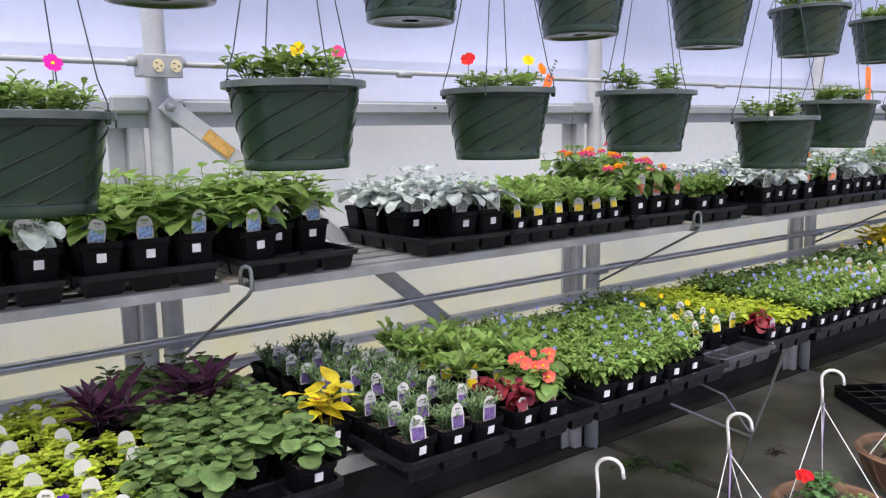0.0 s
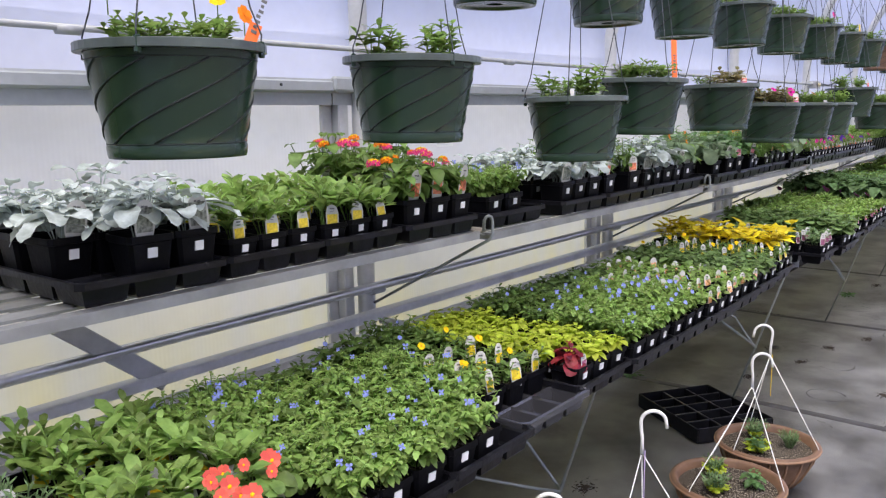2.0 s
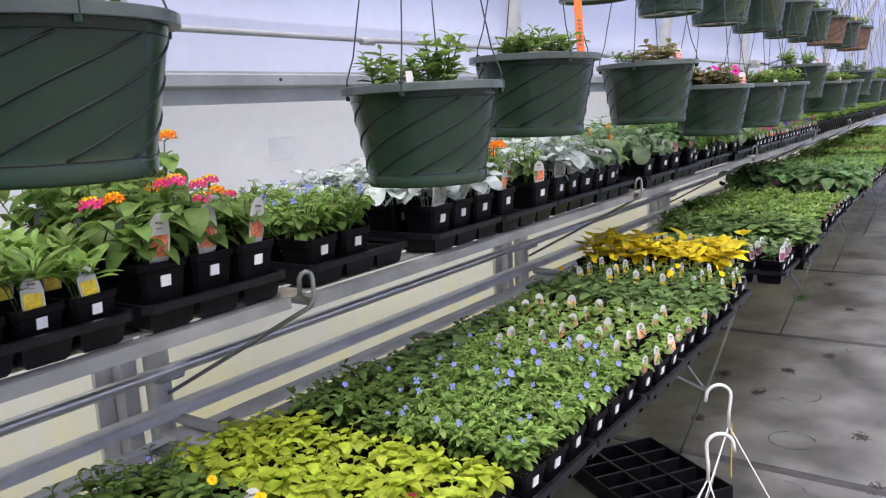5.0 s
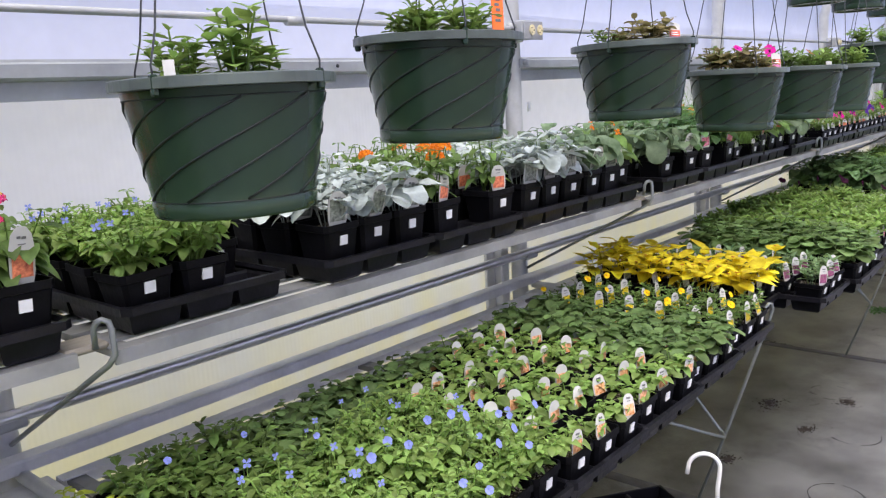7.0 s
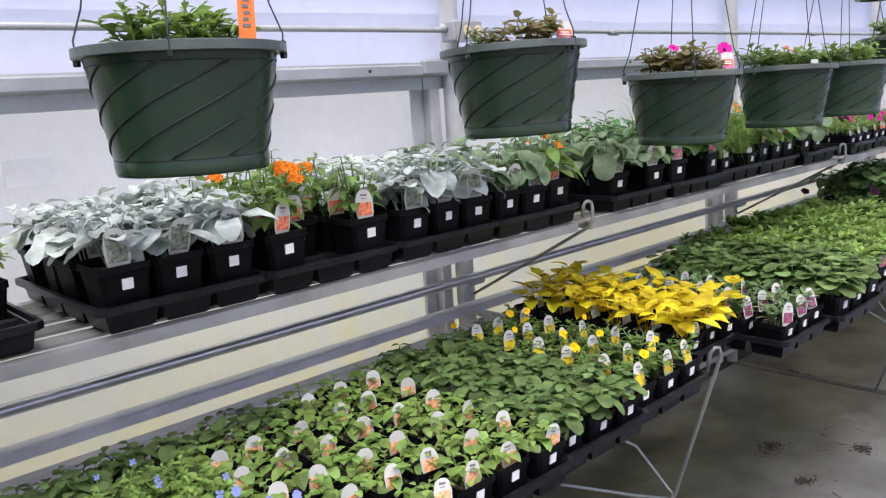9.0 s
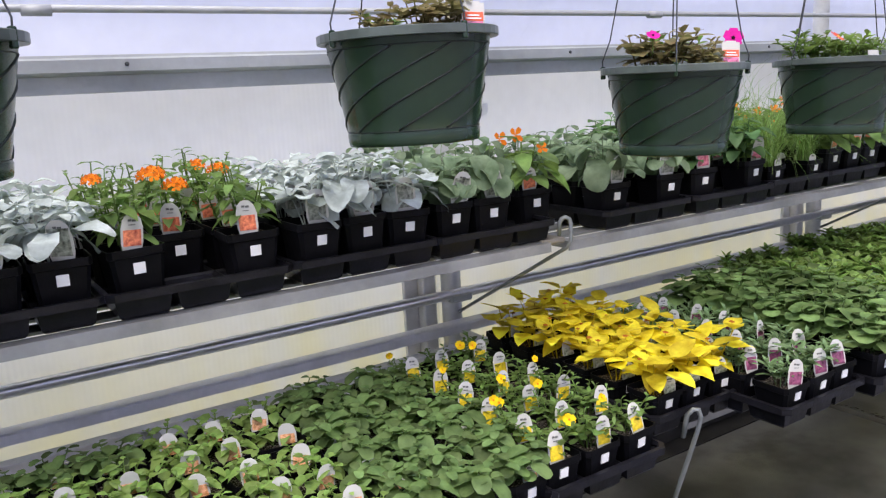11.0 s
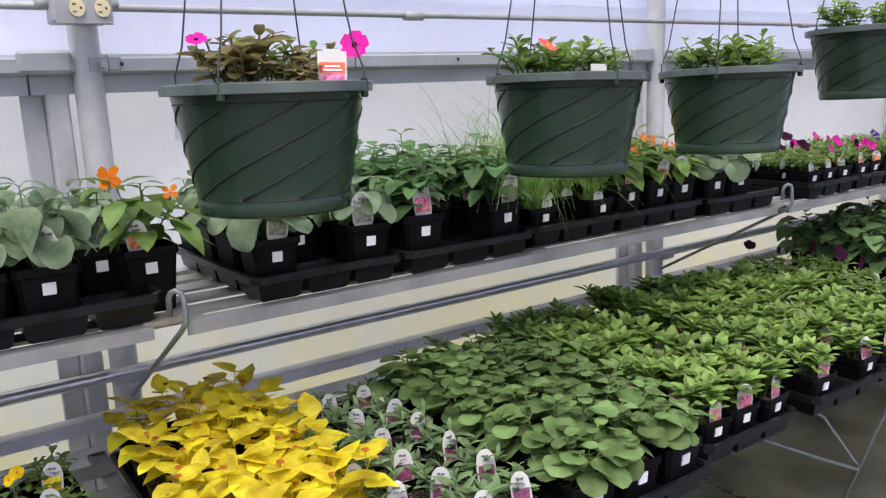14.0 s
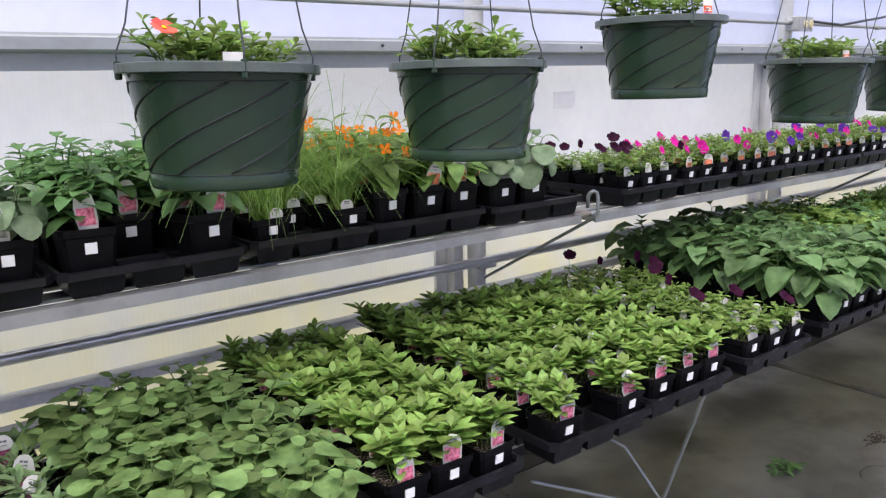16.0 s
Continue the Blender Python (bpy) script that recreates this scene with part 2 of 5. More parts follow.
# a near-black band on the foot of the wall and a strip of floor before it, under the bench
wall_skirt = tagged(part("wall_skirt", slab(X0, WALL_Y - 0.016, 0.0, X1, WALL_Y - 0.004, 0.17), M_FOOT, smooth=False), "near-black band along the foot of the wall", "trim", kind="structure")
soil_strip = tagged(part("soil_strip", slab(X0, 2.03, 0.0005, X1, WALL_Y - 0.017, 0.005), M_FOOT, smooth=False), "near-black strip of floor along the wall, under the bench", "ground", kind="structure")

# the arched film roof, closed at both ends, and the far side wall
MID, HALF, EAVE, RISE = (WALL_Y + Y0) / 2, (WALL_Y - Y0) / 2, 1.33, 2.1
ARC = [(MID + HALF * math.copysign(abs(math.cos(a)) ** 0.85, math.cos(a)), EAVE + RISE * math.sin(a) ** 0.9) for a in [math.pi * i / 30 for i in range(31)]]
def film_sheet():
    bm = bmesh.new()
    xs = [X0 + (X1 - X0) * i / 110 for i in range(111)]
    grid = []
    for i, x in enumerate(xs):
        row = []
        for j, (y, z) in enumerate(ARC):
            sag = (0.02 * noise.noise((x * 0.9, y * 1.4, z * 1.3)) + 0.012 * noise.noise((x * 2.6 + z * 3.0, y * 3.0, z * 3.5))) if 0 < j < 30 else 0
            row.append(bm.verts.new((x, y + sag, z + sag)))
        grid.append(row)
    for a, b in zip(grid, grid[1:]):
        for j in range(30):
            bm.faces.new((a[j], a[j + 1], b[j + 1], b[j]))
    bmesh.ops.solidify(bm, geom=bm.faces[:], thickness=0.003)
    return bm
ceiling = tagged(part("ceiling", film_sheet(), M_ROOF), "arched milky plastic film roof, slightly wrinkled", "roof", kind="structure")
wall_south = tagged(part("wall_south", slab(X0, Y0 - 0.012, 0, X1, Y0, EAVE), M_WALLFILM, smooth=False), "low white plastic side wall", "wall", kind="structure")
def end_wall(x):
    bm = bmesh.new()
    pts = [(Y0, 0)] + [(y, z) for y, z in ARC[::-1]] + [(WALL_Y, 0)]
    return extrude_x(pts, x, x + 0.01, bm)
wall_west = tagged(part("wall_west", end_wall(X0 - 0.01), M_ROOF, smooth=False), "milky plastic end wall", "wall", kind="structure")
wall_east = tagged(part("wall_east", end_wall(X1), M_ROOF, smooth=False), "milky plastic end wall", "wall", kind="structure")
for ob in (ceiling, wall_south, wall_west, wall_east, *wall_north.children):
    ob.visible_shadow = False

# posts that bend into the hoops of the roof
def hoop():
    bm = tube([(0, POST_Y, 0), (0, POST_Y, 0.5), (0, POST_Y, 1.2)] + [(0, y - 0.05 * (1 if y > MID else -1), max(z, 1.28) - 0.035) for y, z in ARC[1:-1]] + [(0, Y0 + 0.07, 1.2), (0, Y0 + 0.07, 0)], 0.027, 12)
    return bm
hoop_mesh = None
for i, x in enumerate(POSTS):
    t = thing("greenhouse_hoop", "round galvanised steel post bending into a roof hoop", "post", "roof hoops along the side wall", "structure")
    t.location = (x, 0, 0)
    if hoop_mesh is None:
        h = part("pipe", hoop(), M_GALV, t)
        hoop_mesh = h.data
        c = part("channel", slab(-0.075, 2.07, 0.0, -0.035, 2.11, 1.30, 0.004, slab(-0.115, 2.1, 0, -0.075, 2.113, 1.29, 0.002)), M_GALV, t, "galvanised channel behind the post", False)
        chan_mesh = c.data
        bb = part("bolt", tube([(0.02, 2.005, 1.318), (0.02, 2.05, 1.318)], 0.008, 6, slab(-0.001, 2.023, 1.305, 0.03, 2.029, 1.331)), M_CONDUIT, t, smooth=False)
        bolt_mesh = bb.data
    else:
        for nm, me in (("pipe", hoop_mesh), ("channel", chan_mesh), ("bolt", bolt_mesh)):
            new(nm, me).parent = t

# eave rail: a rolled steel channel along the top of the side wall
def eave(x0, x1):
    return extrude_x([(2.068, 1.266), (2.068, 1.299), (2.050, 1.302), (2.042, 1.306), (2.042, 1.329), (2.050, 1.333), (2.052, 1.338), (2.105, 1.340), (2.115, 1.266)], x0, x1)
for a, b in zip(POSTS, POSTS[1:]):
    tagged(part("eave_rail", eave(a - 0.10, b - 0.104), M_RAIL, smooth=False), "grey rolled-steel eave channel with bolt holes", "rail", "eave rails along the wall", "structure")
    for dx in (0.06, 0.42, 0.86, 1.30):
        tagged(part("bolt_head", tube([(a + dx, 2.039, 1.319), (a + dx, 2.044, 1.319)], 0.0045, 6), M_DARKWIRE), "small dark bolt in the eave rail", "bolt", "bolts of the eave rails", "structure")
for x in POSTS:
    tagged(part("eave_joint", slab(x - 0.12, 2.033, 1.303, x - 0.028, 2.055, 1.345, 0.006, slab(x + 0.03, 2.037, 1.303, x + 0.06, 2.055, 1.338, 0.006)), M_RAIL, smooth=False), "crimped joint of the eave rail at the post", "joint", "joints of the eave rail", "structure")

# electric conduit on the posts, with socket boxes
CONDUIT_Y, CONDUIT_Z = 2.0, 1.423
conduit = tagged(part("conduit", tube([(X0 + 0.1, CONDUIT_Y, CONDUIT_Z), (X1 - 0.2, CONDUIT_Y, CONDUIT_Z - 0.012)], 0.0075, 10), M_CONDUIT), "thin grey electrical conduit clipped to the posts", "conduit", kind="structure")
for x in (1.35, 2.95, 4.55, 6.15, 7.75):
    tagged(part("conduit_coupling", tube([(x, CONDUIT_Y, CONDUIT_Z - 0.008), (x + 0.05, CONDUIT_Y, CONDUIT_Z - 0.008)], 0.0105, 10), M_CONDUIT), "screwed coupling of the conduit", "coupling", "conduit couplings", "structure")
def socket_box(x):
    t = thing("socket_box", "grey steel double socket box with ivory outlets on a post", "socket", "socket boxes on the posts")
    x, z = x - 0.008, CONDUIT_Z
    part("box", slab(x - 0.056, 1.967, z - 0.036, x + 0.040, 2.023, z + 0.018, 0.004), M_CONDUIT, t, smooth=False)
    part("cover_plate", slab(x - 0.052, 1.961, z - 0.039, x + 0.044, 1.9665, z + 0.015, 0.002), M_CONDUIT, t, smooth=False)
    for dx in (-0.020, 0.022):
        face = tube([(0, 0, 0), (0, -0.004, 0)], 0.0155, 16)
        for v in face.verts:
            v.co.x *= 0.85
            v.co += Vector((x + dx + 0.004, 1.9605, z - 0.011))
        o = part("outlet", face, M_BEIGE, t, "ivory outlet face", False)
        sl = slab(x + dx - 0.004, 1.9555, z - 0.006, x + dx + 0.003, 1.9562, z - 0.004)
        sl = slab(x + dx - 0.004, 1.9555, z - 0.019, x + dx + 0.003, 1.9562, z - 0.017, 0, sl)
        sl = slab(x + dx + 0.008, 1.9555, z - 0.0135, x + dx + 0.012, 1.9562, z - 0.0095, 0, sl)
        tagged(part("slots", sl, M_DARKWIRE, o, smooth=False), kind="stuff")
    for a, b in ((-0.078, -0.054), (0.038, 0.062)):
        part("connector", tube([(x + a, CONDUIT_Y, z), (x + b, CONDUIT_Y, z)], 0.012, 8), M_CONDUIT, t)
for i in (2, 4, 6, 8):
    socket_box(POSTS[i])

# pipes along the wall below the shelf
wall_pipe = tagged(part("wall_pipe", tube([(X0 + 0.1, 2.012, 0.722), (X1 - 0.2, 2.012, 0.722)], 0.0135, 12), M_PIPE), "galvanised pipe along the side wall", "pipe", kind="structure")
for x in POSTS:
    tagged(part("pipe_clamp", slab(x - 0.035, 1.999, 0.70, x + 0.032, 2.03, 0.73, 0.005), M_RAIL, smooth=False), "steel clamp holding the wall pipe to the post", "clamp", "wall pipe clamps", "structure")
base_rail = tagged(part("base_rail", extrude_x([(1.988, 0.624), (1.988, 0.644), (1.992, 0.648), (2.022, 0.650), (2.026, 0.646), (2.026, 0.624)], X0 + 0.1, X1 - 0.2), M_PALE, smooth=False), "galvanised box rail behind the planting bench", "rail", kind="structure")
brace = thing("wall_brace", "flat galvanised diagonal brace bolted to a post", "brace", kind="structure")
def flat_bar(p, q, w, th):
    p, q = Vector(p), Vector(q)
    d = q - p
    bm = slab(0, -th / 2, -w / 2, d.length, th / 2, w / 2, 0.002)
    ang = math.atan2(d.z, d.x)
    bmesh.ops.transform(bm, matrix=Matrix.Translation(p) @ Matrix.Rotation(-ang, 4, "Y"), verts=bm.verts[:])
    return bm
part("bar", flat_bar((0.655, 2.008, 1.329), (1.539, 2.008, 0.622), 0.045, 0.012), M_GALV, brace, smooth=False)
part("warning_sticker", flat_bar((0.755, 2.0005, 1.249), (0.822, 2.0005, 1.195), 0.032, 0.002), M_ORANGELABEL, brace, "faded orange warning sticker", False)
part("bolt", tube([(0.668, 1.985, 1.316), (0.668, 2.005, 1.316)], 0.012, 6), M_CONDUIT, brace)

# ---- the two-tier bench along the wall: each bay is a shelf of its own ----
def shelf_bay(x0, x1, y0, y1, z, name, label, group, slats, face=0.034):
    t = thing(name, label, "shelf", group)
    L = x1 - x0
    t.location = (x0, 0, 0)
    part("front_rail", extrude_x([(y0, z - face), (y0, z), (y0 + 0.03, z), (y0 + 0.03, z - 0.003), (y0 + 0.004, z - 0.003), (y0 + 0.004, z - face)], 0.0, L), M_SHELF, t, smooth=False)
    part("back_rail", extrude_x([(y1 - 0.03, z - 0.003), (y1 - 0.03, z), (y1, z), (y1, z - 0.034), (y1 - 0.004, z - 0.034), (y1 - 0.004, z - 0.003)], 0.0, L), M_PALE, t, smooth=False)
    for k in range(slats):
        y = y0 + 0.045 + (y1 - y0 - 0.10) * (k + 0.5) / slats
        part("slat", extrude_x([(y - 0.025, z - 0.006), (y - 0.025, z - 0.001), (y + 0.025, z - 0.001), (y + 0.025, z - 0.006)], 0.004, L - 0.004), M_SHELF, t, smooth=False)
    for k in range(3):
        x = 0.03 + (L - 0.06) * k / 2
        part("crossbar", slab(x - 0.015, y0 + 0.006, z - 0.022, x + 0.015, y1 - 0.006, z - 0.0065, 0.002), M_SHELF, t, smooth=False)
    return t


def j_hook(x, y, z, post_x, low, rail_z):
    """The bent rod that carries a shelf's front: an eye over the rail, then down and back to the post."""
    t = thing("shelf_hook", "bent grey steel rod hooked over the shelf front", "hook", "shelf hooks", "structure")
    pts = [(x - 0.011, y + 0.006, z - 0.018), (x - 0.011, y + 0.004, z + 0.010), (x - 0.008, y, z + 0.019), (x - 0.002, y - 0.004, z + 0.022), (x + 0.005, y - 0.008, z + 0.018), (x + 0.007, y - 0.010, z + 0.007), (x + 0.007, y - 0.011, z - 0.028), (x - 0.001, y - 0.006, z - 0.042)]
    part("rod", tube(pts + [(post_x + 0.004, 2.026, low)], 0.0045, 8), M_WIRE, t)
    part("bracket", slab(x - 0.05, y + 0.01, rail_z - 0.008, x + 0.012, y + 0.07, rail_z + 0.003, 0.004), M_WOODEN, t, smooth=False)
    return t


for a, b in zip(HOOKS, HOOKS[1:]):
    shelf_bay(a + 0.012, b - 0.038, SHELF_Y0, SHELF_Y1, shelf_z(a + 0.5), "wall_shelf", "galvanised slatted upper shelf full of potted plants", "upper shelf bays", 4, 0.020)
    shelf_bay(a + 0.05, b - 0.05, BED_Y0, BED_Y1, BED_Z, "plant_bench", "galvanised slatted lower bench full of plant trays", "lower bench bays", 5)
for x, px in zip(HOOKS, POSTS):
    z = shelf_z(x - 0.2)
    j_hook(x, SHELF_Y0, 0.944, px, 0.668, z)
    tagged(part("shelf_arm", slab(x - 0.03, SHELF_Y0 + 0.24, z - 0.062, x - 0.006, 2.025, z - 0.036, 0.003), M_GALV, smooth=False), "steel arm under the shelf joint", "bracket", "shelf arms", "structure")
    arm = tagged(part("bench_arm", slab(x - 0.047, BED_Y0 + 0.02, BED_Z - 0.034, x + 0.047, 1.995, BED_Z - 0.002, 0.003), M_PALE, smooth=False), "steel arm under the bench joint", "bracket", "bench arms", "structure")
    part("stiffener", tube([(x + 0.006, BED_Y0 + 0.03, BED_Z + 0.006), (x + 0.006, 2.0, BED_Z + 0.012)], 0.012, 10), M_PALE, arm)
    t = thing("bench_hook", "bent white-grey steel rod bracing the bench front", "hook", "bench hooks", "structure")
    hx = x - 0.01
    part("rod", tube([(hx - 0.012, 1.262, 0.600), (hx - 0.011, 1.254, 0.645), (hx - 0.005, 1.246, 0.657), (hx + 0.004, 1.242, 0.655), (hx + 0.009, 1.240, 0.64), (hx + 0.010, 1.248, 0.61), (hx + 0.002, 1.355, 0.27), (hx + 0.03, 1.455, 0.0)], 0.0045, 8), M_WIRE, t)
    part("loop", tube([(hx - 0.25, 1.80, 0.55), (hx - 0.045, 1.432, 0.385), (hx - 0.004, 1.375, 0.28), (hx - 0.002, 1.360, 0.266), (hx - 0.022, 1.350, 0.264), (hx - 0.2, 1.345, 0.35), (hx - 0.42, 1.36, 0.46)], 0.0042, 8), M_WIRE, t)

# translucent mending tape on the wall, and the cable that leaves the far socket box
for x, z, w, h in ((2.752, 1.151, 0.09, 0.055), (5.915, 1.162, 0.095, 0.05), (4.05, 1.18, 0.02, 0.03)):
    tagged(part("wall_patch", slab(x - w / 2, WALL_Y - 0.004, z - h / 2, x + w / 2, WALL_Y - 0.001, z + h / 2), M_STICKER, smooth=False), "white mending tape stuck on the plastic wall", "tape", "mending patches on the wall", "structure")
tagged(part("power_cable", tube([(POSTS[6] + 0.06, 1.975, CONDUIT_Z), (POSTS[6] + 0.25, 1.955, CONDUIT_Z - 0.01), (POSTS[6] + 0.6, 1.945, CONDUIT_Z + 0.03), (POSTS[6] + 1.0, 1.945, CONDUIT_Z + 0.12)], 0.005, 8), M_DARKWIRE), "thin dark power cable hanging from a socket box", "cable", kind="structure")
# ---- leaves and flowers ----
class Soup:
    """Gathers many small faces into one mesh."""
    def __init__(self):
        self.v, self.f, self.m = [], [], []

    def add(self, pts, faces, idx=0):
        k = len(self.v)
        self.v.extend(pts)
        self.f.extend(tuple(i + k for i in f) for f in faces)
        self.m.extend([idx] * len(faces))

    def mesh(self, name, mats):
        me = bpy.data.meshes.new(name)
        me.from_pydata([tuple(p) for p in self.v], [], self.f)
        for m in mats:
            me.materials.append(m)
        me.polygons.foreach_set("material_index", self.m)
        me.polygons.foreach_set("use_smooth", [True] * len(self.f))
        me.update()
        return me


SHAPES = {  # width along the blade
    "lance": ((0.06, 0.0), (0.75, 0.25), (1.0, 0.5), (0.62, 0.78)),
    "ovate": ((0.10, 0.0), (0.95, 0.22), (0.92, 0.48), (0.55, 0.76)),
    "round": ((0.25, 0.0), (0.82, 0.14), (1.0, 0.42), (0.92, 0.72), (0.58, 0.94)),
    "spoon": ((0.12, 0.0), (0.45, 0.25), (0.95, 0.55), (0.9, 0.8)),
    "felt": ((0.15, 0.0), (0.62, 0.14), (0.95, 0.36), (1.0, 0.60), (0.72, 0.84), (0.40, 0.95)),
    "narrow": ((0.5, 0.0), (1.0, 0.45)),
    "tiny": ((0.3, 0.0), (1.0, 0.5)),
}


def leaf(s, rng, base, azim, pitch, length, width, shape="ovate", droop=0.5, fold=0.25, petiole=0.0, idx=0, wave=0.0):
    """One blade with a folded midrib, bending down towards its tip."""
    ca, sa = math.cos(azim), math.sin(azim)
    side = Vector((-sa, ca, 0))
    p, ang = Vector(base), pitch
    if petiole:
        q = p + Vector((ca * math.cos(ang), sa * math.cos(ang), math.sin(ang))) * petiole
        up = Vector((0, 0, 0.0012))
        s.add([p - side * 0.001, p + side * 0.001, q + side * 0.001, q - side * 0.001, p + up * 2, q + up], [(0, 1, 2, 3), (0, 4, 5, 3)], idx)
        p, ang = q, ang - 0.3
    rows, prof = [], SHAPES[shape]
    last = 0.0
    for k, (w, at) in enumerate(prof):
        step = (at - last) * length
        last = at
        p = p + Vector((ca * math.cos(ang), sa * math.cos(ang), math.sin(ang))) * step
        ang -= droop * (prof[min(k + 1, len(prof) - 1)][1] - at + 0.08)
        up = Vector((-ca * math.sin(ang), -sa * math.sin(ang), math.cos(ang)))
        hw = width * 0.5 * w
        wv = rng.uniform(-wave, wave) * hw
        rows.append((p - side * hw + up * (hw * fold + wv), p.copy(), p + side * hw + up * (hw * fold - wv)))
    tip = p + Vector((ca * math.cos(ang), sa * math.cos(ang), math.sin(ang))) * (1 - last) * length
    pts, faces = [q for r in rows for q in r] + [tip], []
    for k in range(len(rows) - 1):
        a = 3 * k
        faces += [(a, a + 1, a + 4, a + 3), (a + 1, a + 2, a + 5, a + 4)]
    a = 3 * (len(rows) - 1)
    faces += [(a, a + 1, len(pts) - 1), (a + 1, a + 2, len(pts) - 1)]
    s.add(pts, faces, idx)


def stem(s, p, q, r=0.0014, idx=0):
    d = Vector(q) - Vector(p)
    u = d.orthogonal().normalized() * r
    w = d.normalized().cross(u)
    pts = [Vector(p) + u, Vector(p) - u * 0.5 + w * 0.87, Vector(p) - u * 0.5 - w * 0.87]
    s.add(pts + [x + d for x in pts], [(0, 1, 4, 3), (1, 2, 5, 4), (2, 0, 3, 5)], idx)


def bloom(s, rng, c, r, petals, idx, heart=None, cup=0.3, face=None):
    """An open flower of petals round a small heart."""
    n = (face or Vector((rng.uniform(-0.7, 0.2), rng.uniform(-1.2, -0.4), rng.uniform(0.2, 0.8)))).normalized()
    u = n.orthogonal().normalized()
    w = n.cross(u)
    for k in range(petals):
        a = 2 * math.pi * k / petals + rng.uniform(-0.1, 0.1)
        d, e = u * math.cos(a) + w * math.sin(a), -u * math.sin(a) + w * math.cos(a)
        h = math.pi / petals * (1.15 if petals > 4 else 0.6) * r
        s.add([c, c + d * r * 0.55 - e * h * 0.8 + n * cup * r * 0.5, c + d * r * 0.6 + n * cup * r * 0.4, c + d * r * 0.55 + e * h * 0.8 + n * cup * r * 0.5,
               c + d * r - e * h * 0.5 + n * cup * r * rng.uniform(0.5, 1), c + d * r + e * h * 0.5 + n * cup * r * rng.uniform(0.5, 1)],
              [(0, 1, 2), (0, 2, 3), (1, 4, 5, 2), (2, 5, 3)], idx)
    if heart is not None:
        t = [c + n * r * 0.14 + (u * math.cos(k * 1.26) + w * math.sin(k * 1.26)) * r * 0.22 for k in range(5)]
        s.add(t + [c + n * r * 0.26], [(k, (k + 1) % 5, 5) for k in range(5)], heart)


def cluster(s, rng, c, r, n, idx, idx2):
    """A dome of many tiny florets; the middle ones differ in colour."""
    for k in range(n):
        z = 1 - (k + 0.5) / n * 0.95
        a = k * 2.4
        d = Vector((math.sqrt(max(0, 1 - z * z)) * math.cos(a), math.sqrt(max(0, 1 - z * z)) * math.sin(a), z * 0.75))
        bloom(s, rng, c + d * r, r * 0.42, 4, idx2 if z > 0.62 else idx, None, 0.2, d)


L = {}
def green(key, *a, **k):
    L[key] = leafy("leaf_" + key, *a, **k)
green("mid", (0.115, 0.195, 0.045), (0.19, 0.30, 0.075))
green("bright", (0.17, 0.285, 0.06), (0.29, 0.42, 0.11))
green("deep", (0.085, 0.18, 0.055), (0.14, 0.26, 0.095))
green("felt", (0.38, 0.44, 0.40), (0.60, 0.66, 0.63), rough=0.9, island=0.15, through_light=0.2)
green("sage", (0.155, 0.24, 0.125), (0.28, 0.37, 0.23), rough=0.75)
green("grey_green", (0.15, 0.25, 0.10), (0.25, 0.36, 0.17), rough=0.7)
green("lime", (0.36, 0.46, 0.035), (0.54, 0.62, 0.07))
green("gold", (0.70, 0.50, 0.012), (0.86, 0.75, 0.05), island=0.3)
green("plum", (0.045, 0.014, 0.035), (0.09, 0.03, 0.07), rough=0.4)
green("wine", (0.17, 0.012, 0.025), (0.30, 0.03, 0.05))
green("grass", (0.15, 0.28, 0.05), (0.25, 0.38, 0.10))
green("brownish", (0.20, 0.20, 0.07), (0.32, 0.25, 0.13))
green("sweet", (0.095, 0.18, 0.06), (0.17, 0.28, 0.11))
green("velvet", (0.10, 0.17, 0.05), (0.19, 0.285, 0.095), rough=0.6)
P = {}
for key, c in {"blue": (0.27, 0.32, 0.70), "orange": (0.85, 0.22, 0.015), "yellow": (0.88, 0.58, 0.01), "pink": (0.75, 0.06, 0.22), "red": (0.75, 0.025, 0.03),
               "magenta": (0.70, 0.02, 0.34), "dark": (0.030, 0.002, 0.018), "violet": (0.10, 0.03, 0.30), "coral": (0.80, 0.13, 0.10), "rust": (0.42, 0.14, 0.02)}.items():
    P[key] = leafy("petal_" + key, c, rough=0.6, vary=0.12, island=0.2, through_light=0.25, spec=0.12)
PIC = {}
for key, c, d in (("blue", (0.05, 0.16, 0.45), (0.35, 0.5, 0.75)), ("green", (0.10, 0.13, 0.08), (0.45, 0.48, 0.42)), ("yellow", (0.85, 0.65, 0.03), (0.75, 0.55, 0.02)), ("red", (0.55, 0.05, 0.03), (0.8, 0.25, 0.12)),
                  ("orange", (0.72, 0.22, 0.02), (0.80, 0.42, 0.25)), ("violet", (0.06, 0.03, 0.14), (0.16, 0.10, 0.26)), ("pink", (0.60, 0.03, 0.12), (0.8, 0.25, 0.35)), ("wine", (0.14, 0.015, 0.07), (0.28, 0.08, 0.16)), ("grey", (0.05, 0.06, 0.045), (0.30, 0.32, 0.27))):
    PIC[key] = material("tag_picture_" + key, c, 0.4, 0, 0.35, 140, 400, 0, 0.5, second=d)

PIC["bloom"] = material("tag_picture_bloom", (0.06, 0.02, 0.05), 0.4, 0, 0.3, 130, 400, 0, 0.5, second=(0.80, 0.22, 0.40))

